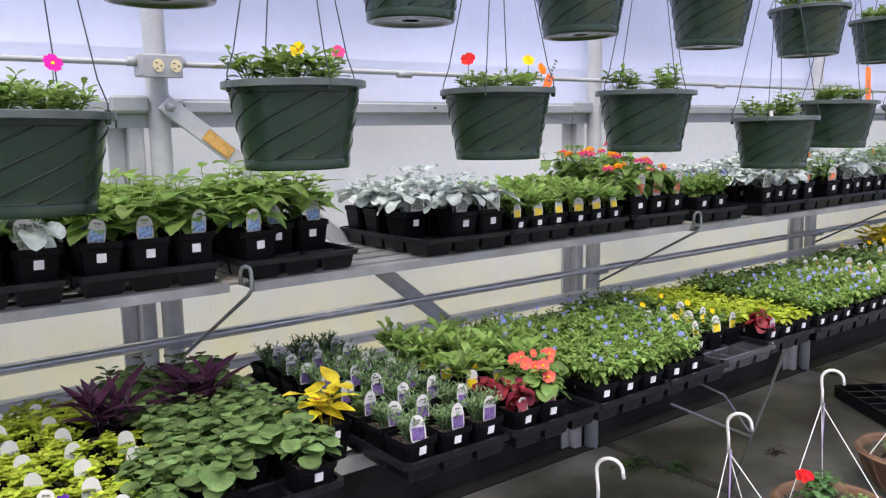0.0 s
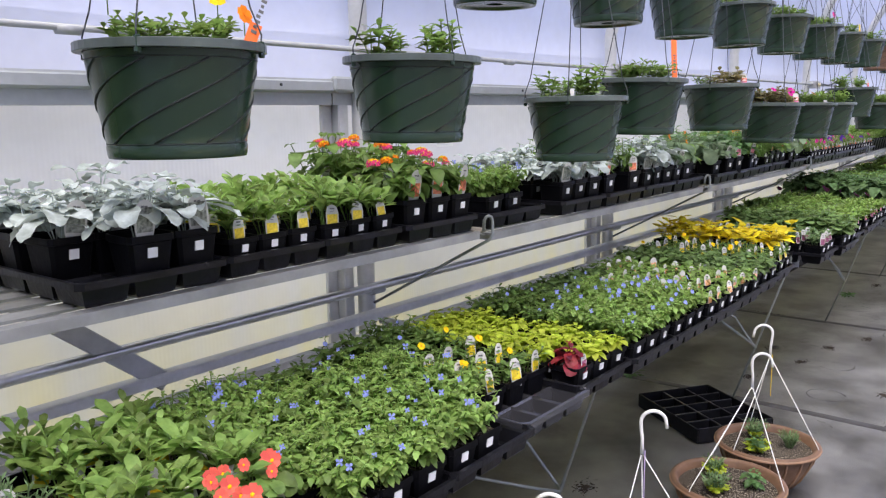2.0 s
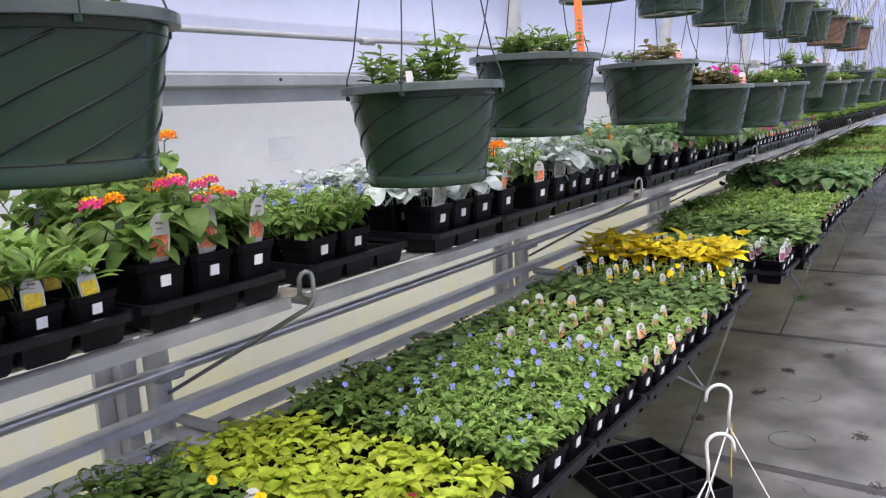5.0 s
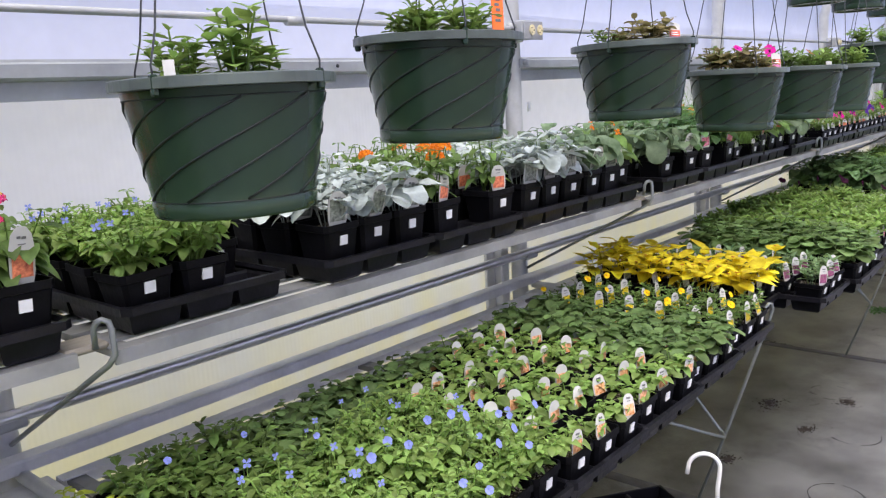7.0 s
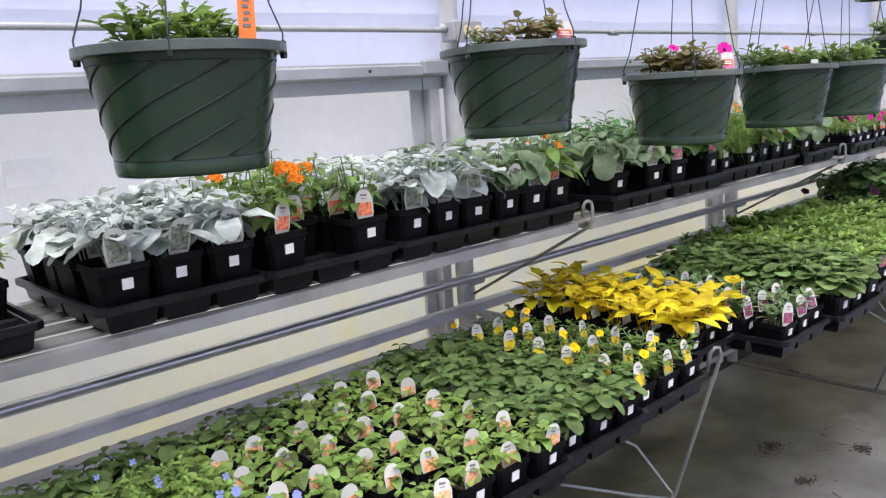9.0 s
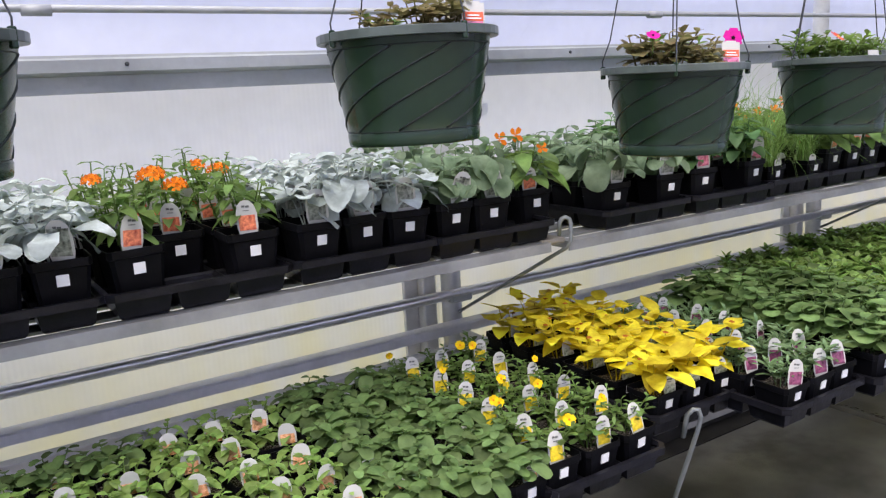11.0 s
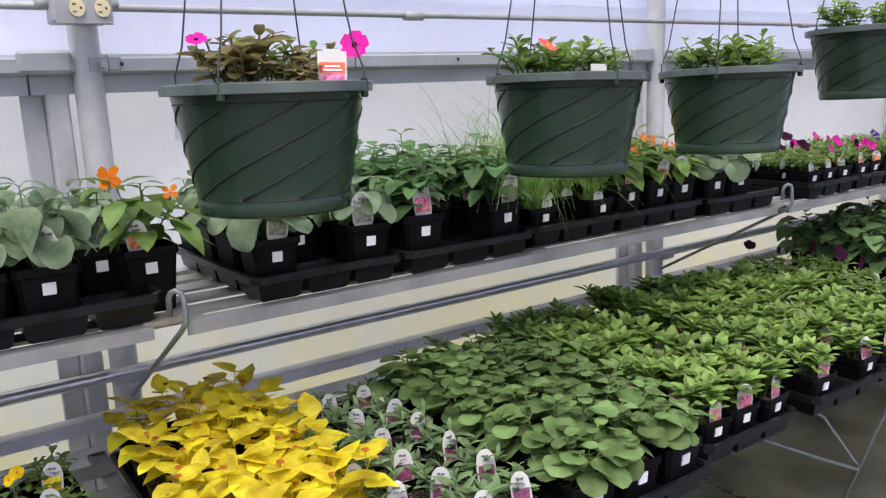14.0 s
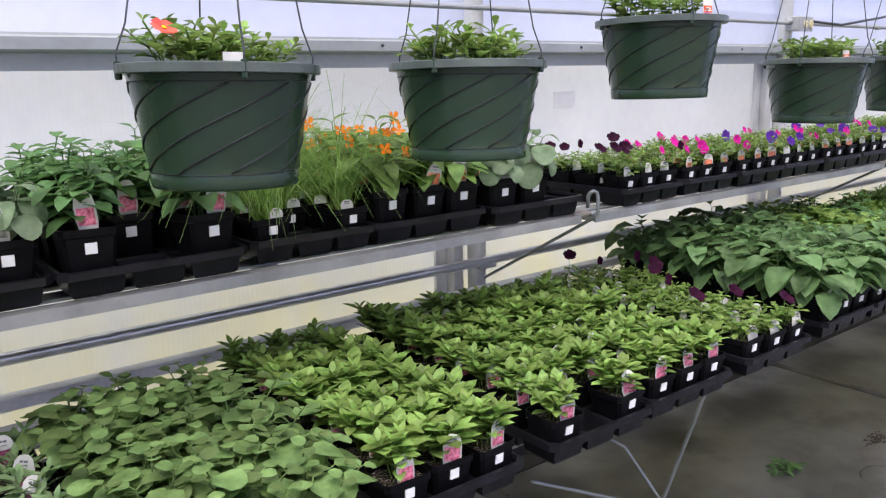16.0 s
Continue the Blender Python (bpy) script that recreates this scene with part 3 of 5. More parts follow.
# kind: leaves, height, spread, stems, nodes, leaf length, width, shape, droop, pitch, petiole, flowers, tag
KINDS = {
    "bush":        dict(leaf="bright", h=0.12, spread=0.06, stems=5, nodes=4, ll=0.066, lw=0.046, up=0.15, shape="ovate", droop=0.5, petiole=0.018, tag="blue", th=0.055, text="leafy green bedding plant in black pot with blue picture tag"),
    "felt_leaf":   dict(leaf="felt", h=0.095, spread=0.05, stems=6, nodes=2, ll=0.080, lw=0.044, shape="felt", droop=0.6, petiole=0.014, tag="grey", th=0.068, up=0.15, wave=0.3, text="silver felt-leaved plant in black pot with framed tag"),
    "zinnia":      dict(leaf="bright", h=0.09, spread=0.045, stems=7, nodes=3, ll=0.068, lw=0.026, shape="spoon", droop=0.5, petiole=0.0, tag="yellow", th=0.058, up=0.5, text="light green seedling in black pot with yellow tag"),
    "lantana":     dict(leaf="mid", h=0.125, spread=0.07, stems=7, nodes=4, ll=0.054, lw=0.036, shape="ovate", droop=0.7, petiole=0.006, tag="red", th=0.085, cl=("orange", "pink", 0.016, 2), text="lantana with orange and pink flower heads in black pot"),
    "lobelia":     dict(leaf="bright", h=0.085, spread=0.075, stems=22, nodes=5, ll=0.026, lw=0.014, shape="lance", droop=0.8, petiole=0.0, tag="", fl=("blue", 0.0062, 2, 4, None), text="dense bright green plant with small blue flowers in black pot"),
    "mint":        dict(leaf="mid", h=0.075, spread=0.058, stems=11, nodes=4, ll=0.032, lw=0.018, shape="lance", droop=0.5, petiole=0.0, tag="", fl=("blue", 0.0052, 1, 5, None), text="dense mid-green bushy plant in black pot"),
    "marigold":    dict(leaf="mid", h=0.125, spread=0.05, stems=6, nodes=4, ll=0.038, lw=0.02, shape="ovate", droop=0.6, petiole=0.005, tag="red", th=0.06, cl=("orange", "orange", 0.019, 1), text="green plant with an orange pompon flower in black pot"),
    "silver_green": dict(fold=0.6, leaf="sage", h=0.115, spread=0.05, stems=5, nodes=3, ll=0.060, lw=0.050, shape="felt", droop=0.9, petiole=0.012, tag="grey", th=0.068, text="silvery green leafy plant in black pot with tall tag"),
    "impatiens":   dict(leaf="mid", h=0.12, spread=0.06, stems=5, nodes=4, ll=0.075, lw=0.036, shape="ovate", droop=0.6, petiole=0.012, tag="red", th=0.055, fl=("orange", 0.015, 3, 4, None), text="glossy impatiens with orange flowers in black pot"),
    "geranium":    dict(leaf="deep", h=0.12, spread=0.058, stems=6, nodes=4, ll=0.056, lw=0.042, shape="ovate", droop=0.5, petiole=0.016, tag="pink", th=0.065, text="dark green plant in black pot with pink tag"),
    "feather_grass": dict(leaf="grass", h=0.34, grass=120, tag="plain", th=0.03, text="fine arching feather grass in black pot"),
    "petunia_dark": dict(leaf="bright", h=0.065, spread=0.05, stems=8, nodes=4, ll=0.032, lw=0.017, shape="spoon", droop=0.4, petiole=0.0, tag="plain", th=0.04, fl=("dark", 0.019, 1, 5, None), rise=0.022, text="petunia with near-black purple flowers in black pot"),
    "petunia_pink": dict(leaf="bright", h=0.065, spread=0.05, stems=8, nodes=4, ll=0.03, lw=0.016, shape="spoon", droop=0.4, petiole=0.0, tag="red", th=0.045, fl=("magenta", 0.017, 1, 5, None), text="petunia with magenta flowers in black pot"),
    "petunia_violet": dict(leaf="bright", h=0.06, spread=0.05, stems=8, nodes=4, ll=0.03, lw=0.016, shape="spoon", droop=0.4, petiole=0.0, tag="plain", th=0.04, fl=("violet", 0.02, 1, 5, None), text="petunia with a few violet flowers in black pot"),
    "jenny":       dict(leaf="lime", h=0.045, spread=0.065, stems=15, nodes=7, ll=0.0165, lw=0.0155, shape="round", droop=0.4, petiole=0.0, tag="green", th=0.058, text="lime-yellow creeping plant in black pot with white tag"),
    "purple_heart": dict(leaf="plum", h=0.09, spread=0.05, stems=4, nodes=4, ll=0.11, lw=0.028, shape="lance", droop=0.35, petiole=0.0, tag="", up=0.5, text="dark purple strap-leaved plant in black pot"),
    "plectranthus": dict(leaf="velvet", h=0.085, spread=0.06, stems=7, nodes=3, ll=0.043, lw=0.043, fold=0.4, shape="round", droop=0.45, petiole=0.016, tag="", text="round-leaved velvety green plant in black pot"),
    "coleus_gold": dict(up=0.2, leaf="gold", h=0.085, spread=0.045, stems=4, nodes=2, ll=0.068, lw=0.044, fold=0.5, tip=0.1, fl=("rust", 0.006, 2, 5, None), shape="ovate", droop=0.4, petiole=0.003, tag="green", th=0.045, wave=0.2, text="bright yellow coleus in black pot"),
    "lavender":    dict(leaf="grey_green", h=0.07, spread=0.052, stems=20, nodes=6, ll=0.020, lw=0.0058, shape="narrow", droop=0.2, petiole=0.0, tag="violet", th=0.064, up=0.3, text="fine-leaved grey-green seedling in black pot with white tag"),
    "coleus_wine": dict(leaf="wine", h=0.07, spread=0.04, stems=4, nodes=3, ll=0.05, lw=0.034, shape="round", droop=0.7, petiole=0.004, tag="wine", th=0.04, wave=0.25, text="wine-red frilled coleus in black pot"),
    "begonia":     dict(leaf="mid", h=0.08, spread=0.045, stems=5, nodes=3, ll=0.05, lw=0.038, shape="round", droop=0.6, petiole=0.01, tag="wine", th=0.04, fl=("coral", 0.014, 4, 6, "yellow"), text="begonia with coral-red flowers in black pot"),
    "calibrachoa": dict(leaf="mid", h=0.06, spread=0.05, stems=9, nodes=4, ll=0.026, lw=0.012, shape="spoon", droop=0.4, petiole=0.0, tag="yellow", th=0.062, fl=("yellow", 0.0095, 1, 5, "orange"), text="calibrachoa with yellow flowers in black pot with tall tag"),
    "oregano":     dict(leaf="lime", h=0.055, spread=0.05, stems=8, nodes=4, ll=0.036, lw=0.024, shape="ovate", droop=0.5, petiole=0.004, tag="", text="yellow-green leafy plant in black pot"),
    "thunbergia":  dict(leaf="bright", h=0.045, spread=0.042, stems=5, nodes=3, ll=0.032, lw=0.024, shape="ovate", droop=0.6, petiole=0.008, tag="orange", th=0.05, text="small seedling in bare soil with an orange picture tag"),
    "oval":        dict(leaf="velvet", h=0.06, spread=0.052, stems=6, nodes=4, ll=0.036, lw=0.029, fold=0.5, shape="round", droop=0.6, petiole=0.006, tag="orange", th=0.03, text="small oval-leaved green plant in black pot"),
    "salvia":      dict(up=0.3, leaf="grey_green", h=0.06, spread=0.045, stems=6, nodes=4, ll=0.044, lw=0.014, shape="lance", droop=0.4, petiole=0.0, tag="wine", th=0.065, text="narrow-leaved grey-green plant in black pot with white tag"),
    "vinca":       dict(whorl=3, leaf="bright", h=0.075, spread=0.052, stems=7, nodes=5, ll=0.048, lw=0.024, shape="lance", droop=0.3, petiole=0.0, tag="pink", th=0.055, up=0.25, text="upright bright green plant in black pot with pink tag"),
    "sweet_potato": dict(leaf="sweet", h=0.14, spread=0.065, stems=5, nodes=4, ll=0.085, lw=0.066, shape="ovate", droop=0.7, petiole=0.03, tag="plain", th=0.05, text="large-leaved green plant in black pot"),
}


KINDS["tall_lantana"] = dict(KINDS["lantana"], h=0.17, stems=6, nodes=5, spread=0.075, ll=0.05, lw=0.034, text="tall lantana with orange and pink flower heads in black pot")
KINDS["gazania"] = dict(KINDS["thunbergia"], fl=("yellow", 0.016, 1, 8, "orange"), text="seedling with one orange-yellow flower in black pot")
KINDS["trailing_bellflower"] = dict(KINDS["lobelia"], fl=("blue", 0.0075, 3, 5, None), text="trailing green plant with lilac-blue flowers in black pot")


def foliage(kind, seed, scale=1.0):
    """The leaves and the flowers of one plant of that kind, standing on the soil."""
    k, rng = KINDS[kind], random.Random(hash_of(kind) + seed)
    s = Soup()
    tips = []
    if "grass" in k:
        for i in range(k["grass"]):
            a = rng.uniform(0, 6.28)
            p = Vector((rng.uniform(-0.018, 0.018), rng.uniform(-0.018, 0.018), 0))
            ln, ang = k["h"] * rng.uniform(0.5, 1.3), rng.uniform(0.85, 1.5)
            d = Vector((math.cos(a), math.sin(a), 0))
            side = Vector((-d.y, d.x, 0)) * 0.0010
            pts = []
            for j in range(6):
                pts += [p - side * (1 - j / 7), p + side * (1 - j / 7)]
                p = p + (d * math.cos(ang) + Vector((0, 0, math.sin(ang)))) * ln / 5
                ang -= rng.uniform(0.15, 0.6)
            s.add(pts, [(2 * j, 2 * j + 1, 2 * j + 3, 2 * j + 2) for j in range(5)], 0)
    else:
        for i in range(k["stems"]):
            a0 = 6.283 * (i + rng.uniform(0, 0.8)) / k["stems"]
            rad = k["spread"] * rng.uniform(0.25, 1.0) * scale
            top = Vector((math.cos(a0) * rad, math.sin(a0) * rad, k["h"] * rng.uniform(0.6, 1.0) * scale))
            base = Vector((math.cos(a0) * 0.010, math.sin(a0) * 0.010, 0))
            mid = base.lerp(top, 0.5) + Vector((0, 0, 0.008))
            stem(s, base, mid)
            stem(s, mid, top)
            tips.append(top)
            for j in range(k["nodes"]):
                u = 0.1 + 0.9 * (j + 1) / k["nodes"]
                p = base.lerp(mid, u * 2) if u < 0.5 else mid.lerp(top, u * 2 - 1)
                az = a0 + j * 1.57 + rng.uniform(-0.4, 0.4)
                size = (1.0 - k.get("tip", 0.45) * (j == k["nodes"] - 1)) * rng.uniform(0.75, 1.15) * scale
                for side in (0, math.pi) if k.get("whorl", 2) == 2 else (0, 2.1, 4.2):
                    leaf(s, rng, p, az + side + rng.uniform(-0.3, 0.3), k.get("up", 0.0) + rng.uniform(0.05, 0.6) + 0.35 * (j == k["nodes"] - 1), k["ll"] * size, k["lw"] * size, k["shape"], k["droop"] * rng.uniform(0.6, 1.5), rng.uniform(0.1, 0.4) * k.get("fold", 1.0), k["petiole"] * size, 0, k.get("wave", 0.08))
    fl, cl, heads = k.get("fl"), k.get("cl"), []
    if fl:
        for i in range(fl[2]):
            if fl[2] <= 1 and seed % 2:
                continue
            c = tips[(i * 3 + seed) % len(tips)] + Vector((rng.uniform(-0.01, 0.01), rng.uniform(-0.012, 0.008), rng.uniform(0.006, 0.02) + k.get("rise", 0)))
            stem(s, c - Vector((0, 0, 0.02 + k.get("rise", 0))), c, 0.0009)
            heads.append(c)
    if cl:
        for i in range(cl[3]):
            c = tips[(i * 2 + seed) % len(tips)] + Vector((0, rng.uniform(-0.01, 0), rng.uniform(0.005, 0.016)))
            stem(s, tips[(i * 2 + seed) % len(tips)], c, 0.0012)
            heads.append(c)
    return s.mesh("foliage", [L[k["leaf"]]]), heads


FLOWERS = {}
def flower_mesh(kind, v):
    """A single flower or flower head of that kind, about its own middle."""
    key = (kind, v % 3)
    if key not in FLOWERS:
        k, rng, fs = KINDS[kind], random.Random(hash_of(kind) + 91 + v % 3), Soup()
        fl, cl = k.get("fl"), k.get("cl")
        if fl:
            bloom(fs, rng, Vector((0, 0, 0)), fl[1] * (0.85 + 0.15 * (v % 3)), fl[3], 0, 1 if fl[4] else None, 0.55 if fl[1] > 0.015 else 0.3, Vector((0, -0.15, 1)) if fl[0] == "rust" else None)
            FLOWERS[key] = fs.mesh("flower", [P[fl[0]], P[fl[4] or fl[0]]])
        else:
            cluster(fs, rng, Vector((0, 0, 0)), cl[2] * (0.8 + 0.12 * (v % 3)), 18, 0, 1)
            tone = (("pink", "orange"), ("orange", "yellow"), ("pink", "yellow"))[v % 3] if cl[3] > 1 else (cl[0], cl[1])
            FLOWERS[key] = fs.mesh("flower", [P[tone[0]], P[tone[1]]])
    return FLOWERS[key]


def hash_of(word):
    return sum(ord(c) * (i + 3) for i, c in enumerate(word))

# ---- pots, tags, trays ----
def square_cup(profile, round_by=0.16):
    """Square, round-cornered rings of (half width, z), joined."""
    bm = bmesh.new()
    rings = []
    for w, z in profile:
        c = w * round_by
        ring = [(w - c, -w), (w, -w + c), (w, w - c), (w - c, w), (-w + c, w), (-w, w - c), (-w, -w + c), (-w + c, -w)]
        rings.append([bm.verts.new((x, y, z)) for x, y in ring])
    for a, b in zip(rings, rings[1:]):
        for i in range(8):
            bm.faces.new((a[i], a[(i + 1) % 8], b[(i + 1) % 8], b[i]))
    return bm, rings


PITCH, POT_H, POT_W = 0.0925, 0.088, 0.0435
def pot_meshes(name, w, h):
    bm, rings = square_cup([(w * 0.70, 0), (w * 0.93, h - 0.014), (w * 0.95, h - 0.013), (w, h - 0.012), (w, h), (w * 0.95, h), (w * 0.92, h - 0.02)])
    bm.faces.new(rings[0][::-1])
    me = bpy.data.meshes.new(name)
    bm.to_mesh(me)
    bm.free()
    me.materials.append(M_POT)
    sb = bmesh.new()
    n = 6
    g = [[sb.verts.new(((i / n - 0.5) * 1.84 * w, (j / n - 0.5) * 1.84 * w, h - 0.013 + 0.005 * noise.noise((i * 1.7, j * 1.9, w * 50)))) for j in range(n + 1)] for i in range(n + 1)]
    for i in range(n):
        for j in range(n):
            sb.faces.new((g[i][j], g[i + 1][j], g[i + 1][j + 1], g[i][j + 1]))
    so = bpy.data.meshes.new("soil")
    sb.to_mesh(so)
    sb.free()
    so.materials.append(M_SOIL)
    st = slab(-0.0088, -w * 0.915 - 0.0016, h * 0.62, 0.0088, -w * 0.895, h * 0.62 + 0.0175)
    for v in st.verts:
        v.co.y -= (v.co.z - h * 0.62) * 0.27 * w / h - 0.0008
    sm = bpy.data.meshes.new("price_sticker")
    st.to_mesh(sm)
    st.free()
    sm.materials.append(M_STICKER)
    return me, so, sm
POT_SMALL, POT_TALL = pot_meshes("pot", POT_W, POT_H), pot_meshes("pot", 0.0445, 0.104)


def tag_meshes(h, w=0.024):
    """A stake label with a rounded head, its picture and its lines of print."""
    ring = [(-w * 0.36, -0.008), (w * 0.36, -0.008), (w / 2, h * 0.25), (w * 0.5, h * 0.62), (w * 0.40, h * 0.86), (w * 0.2, h * 0.98), (0, h), (-w * 0.2, h * 0.98), (-w * 0.40, h * 0.86), (-w * 0.5, h * 0.62), (-w / 2, h * 0.25)]
    bm = bmesh.new()
    a = [bm.verts.new((x, -0.0005, z)) for x, z in ring]
    b = [bm.verts.new((x, 0.0005, z)) for x, z in ring]
    bm.faces.new(a)
    bm.faces.new(b[::-1])
    for i in range(len(ring)):
        bm.faces.new((a[i], b[i], b[(i + 1) % len(ring)], a[(i + 1) % len(ring)]))
    bmesh.ops.recalc_face_normals(bm, faces=bm.faces[:])
    me = bpy.data.meshes.new("tag")
    bm.to_mesh(me)
    bm.free()
    me.materials.append(M_TAG)
    pic = slab(-w * 0.40, -0.0012, h * 0.16, w * 0.40, -0.0007, h * (0.80 if w > 0.036 else 0.58))
    return me, pic


TAGS = {}
def tag_for(colour, h):
    key = (colour, round(h, 3))
    if key not in TAGS:
        me, pic = tag_meshes(h, 0.038 if colour == "grey" else 0.034 if colour in ("orange", "violet", "red") and h > 0.04 else (0.033 if h > 0.045 else 0.028))
        pm = bpy.data.meshes.new("picture")
        pic.to_mesh(pm)
        pic.free()
        pm.materials.append(PIC.get(colour, M_TAG))
        ink = bmesh.new()
        for k, (x0, x1, z) in enumerate(((-0.006, -0.001, 0.80), (0.0, 0.006, 0.79), (-0.005, 0.005, 0.70))):
            slab(x0, -0.0012, h * z, x1, -0.0007, h * z + (0.0035 if k < 2 else 0.0012), 0, ink)
        im = bpy.data.meshes.new("print")
        ink.to_mesh(im)
        ink.free()
        im.materials.append(M_INK)
        TAGS[key] = (me, pm, im)
    return TAGS[key]


PLANTS = {}
VARIANTS = 5
def plant_meshes(kind, v):
    key = (kind, v % VARIANTS)
    if key not in PLANTS:
        PLANTS[key] = foliage(kind, v % VARIANTS)
    return PLANTS[key]


TALL = {"tall_lantana", "bush", "felt_leaf", "lantana", "impatiens", "geranium", "silver_green", "marigold", "sweet_potato"}
def potted(kind, x, y, z, rng, front=False, tag=True, size=1.0, soil=True):
    """One potted plant with its soil, sticker, leaves, flowers and tag."""
    k = KINDS[kind]
    t = thing(kind + "_plant", k["text"], "potted plant", "potted plants, " + kind.replace("_", " "))
    t.matrix_basis = pose(x, y, z, rng.uniform(-1.5, 1.5), rng.uniform(-1.5, 1.5), rng.uniform(-5, 5)) @ Matrix.Scale(size, 4)
    pm, so, st = POT_TALL if kind in TALL else POT_SMALL
    h = 0.104 if kind in TALL else POT_H
    pot = new("pot", pm)
    pot.parent = t
    if front:
        q = new("price_sticker", st)
        q.parent = pot
    if soil:
        q = new("soil", so)
        q.parent = t
    lm, fm = plant_meshes(kind, rng.randrange(100))
    turn = rng.choice((0, 1.57, 3.14, 4.71)) + rng.uniform(-0.3, 0.3)
    sc = rng.uniform(0.86, 1.14)
    q = new("foliage", lm)
    q.parent = t
    q.matrix_basis = Matrix.Translation((0, 0, h - 0.014)) @ Matrix.Rotation(turn, 4, "Z") @ Matrix.Diagonal((sc, sc, sc * rng.uniform(0.9, 1.1), 1))
    for c in fm:
        if kind in ("marigold", "impatiens") and rng.random() < 0.35:
            continue
        f = new("flower", flower_mesh(kind, rng.randrange(3)))
        f.parent = t
        f.matrix_basis = q.matrix_basis @ Matrix.Translation(c) @ Matrix.Rotation(-turn, 4, "Z")
    if tag and k["tag"]:
        me, pc, ink = tag_for(k["tag"], k["th"])
        g = new("tag", me)
        g.parent = t
        g.matrix_basis = pose(rng.uniform(-0.012, 0.012), -0.0335 + rng.uniform(-0.002, 0.002), h - 0.012 + (0.006 if kind in TALL else 0), rng.uniform(-14, 2) + (16 if kind in TALL else 0), rng.uniform(-7, 7), rng.uniform(-28, 6))
        if k["tag"] != "plain":
            c = new("picture", pc)
            c.parent = g
        if front or k["th"] > 0.06:
            c = new("print", ink)
            c.parent = g
    return t


def tray_meshes(nx, ny, px, py, mat=None):
    """A plant tray: a flanged rim, the cups of its front row, and the grid of cups behind."""
    w, d, zt = nx * px / 2 + 0.004, ny * py / 2 + 0.004, 0.046
    bm = bmesh.new()
    rings = []
    for o, z in [(0.0, zt - 0.012), (-0.0045, zt - 0.012), (-0.0045, zt), (0.002, zt + 0.001), (0.004, zt - 0.006)]:
        ring = [(-w + o, -d + o + 0.012), (-w + o + 0.012, -d + o), (w - o - 0.012, -d + o), (w - o, -d + o + 0.012), (w - o, d - o - 0.012), (w - o - 0.012, d - o), (-w + o + 0.012, d - o), (-w + o, d - o - 0.012)]
        rings.append([bm.verts.new((x, y, z)) for x, y in ring])
    for a, b in zip(rings, rings[1:]):
        for i in range(8):
            bm.faces.new((a[i], a[(i + 1) % 8], b[(i + 1) % 8], b[i]))
    grid, cup = bmesh.new(), bmesh.new()
    hx, hy = px / 2 - 0.0005, py / 2 - 0.0005
    corners = ((-1, -1), (1, -1), (1, 1), (-1, 1))
    def sink(target, cx, cy):
        levels = [[target.verts.new((cx + sx * (hx - e), cy + sy * (hy - e), z)) for sx, sy in corners] for e, z in ((0, zt - 0.010), (0.004, zt - 0.014), (0.0085, 0.006), (0.013, 0.001))]
        for a, b in zip(levels, levels[1:]):
            for q in range(4):
                target.faces.new((a[q], b[q], b[(q + 1) % 4], a[(q + 1) % 4]))
        target.faces.new(levels[-1])
    for i in range(nx):
        for j in range(1, ny):
            sink(grid, (i - (nx - 1) / 2) * px, (j - (ny - 1) / 2) * py)
    sink(cup, 0, 0)
    out = []
    for name, b in (("rim", bm), ("cup_grid", grid), ("cup", cup)):
        me = bpy.data.meshes.new(name)
        b.to_mesh(me)
        b.free()
        me.materials.append(mat or M_TRAY)
        out.append(me)
    return out


TRAYS = {}
def tray(x, y, z, nx, ny, py=PITCH, turn=0.0, mat=None, px=PITCH, text="black plastic plant tray with sunken cups"):
    key = (nx, ny, py, mat, px)
    if key not in TRAYS:
        TRAYS[key] = tray_meshes(nx, ny, px, py, mat)
    rim, grid, cup = TRAYS[key]
    t = thing("plant_tray", "clear plastic tray insert with empty cups" if mat else text, "plant tray", "plant trays on the benches")
    t.matrix_basis = pose(x, y, z, 0, 0, turn)
    for name, me in (("rim", rim), ("cup_grid", grid)):
        new(name, me).parent = t
    for i in range(nx):
        c = new("cup", cup)
        c.parent = t
        c.location = ((i - (nx - 1) / 2) * px, -(ny - 1) / 2 * py, 0)
    return t


def tray_of(kinds, x0, y0, z, ny, rng, nx=3, py=0.096, skip=(), front_tag=True, tag_rows=9, turn=0.0, px=PITCH, mat=None):
    """A tray from its front corner, filled row by row; kinds: one kind, or one for each row."""
    w = nx * px
    cx, cy = x0 + w / 2 + 0.004, y0 + ny * py / 2 + 0.004
    tray(cx, cy, z, nx, ny, py, turn, mat, px)
    m = pose(cx, cy, z + 0.0035, 0, 0, turn)
    for j in range(ny):
        kind = kinds if isinstance(kinds, str) else kinds[min(j, len(kinds) - 1)]
        for i in range(nx):
            if (i, j) in skip:
                continue
            kk = kind if isinstance(kind, str) else kind[i % len(kind)]
            if not kk:
                continue
            p = m @ Vector(((i - (nx - 1) / 2) * px + rng.uniform(-0.002, 0.002), (j - (ny - 1) / 2) * py + rng.uniform(-0.003, 0.003), 0))
            potted(kk, p.x, p.y, p.z, rng, j == 0 or (j == 1 and (i == 0 or (i, 0) in skip)), j < tag_rows, min(1.0, px / PITCH), j < 5)
    return cx
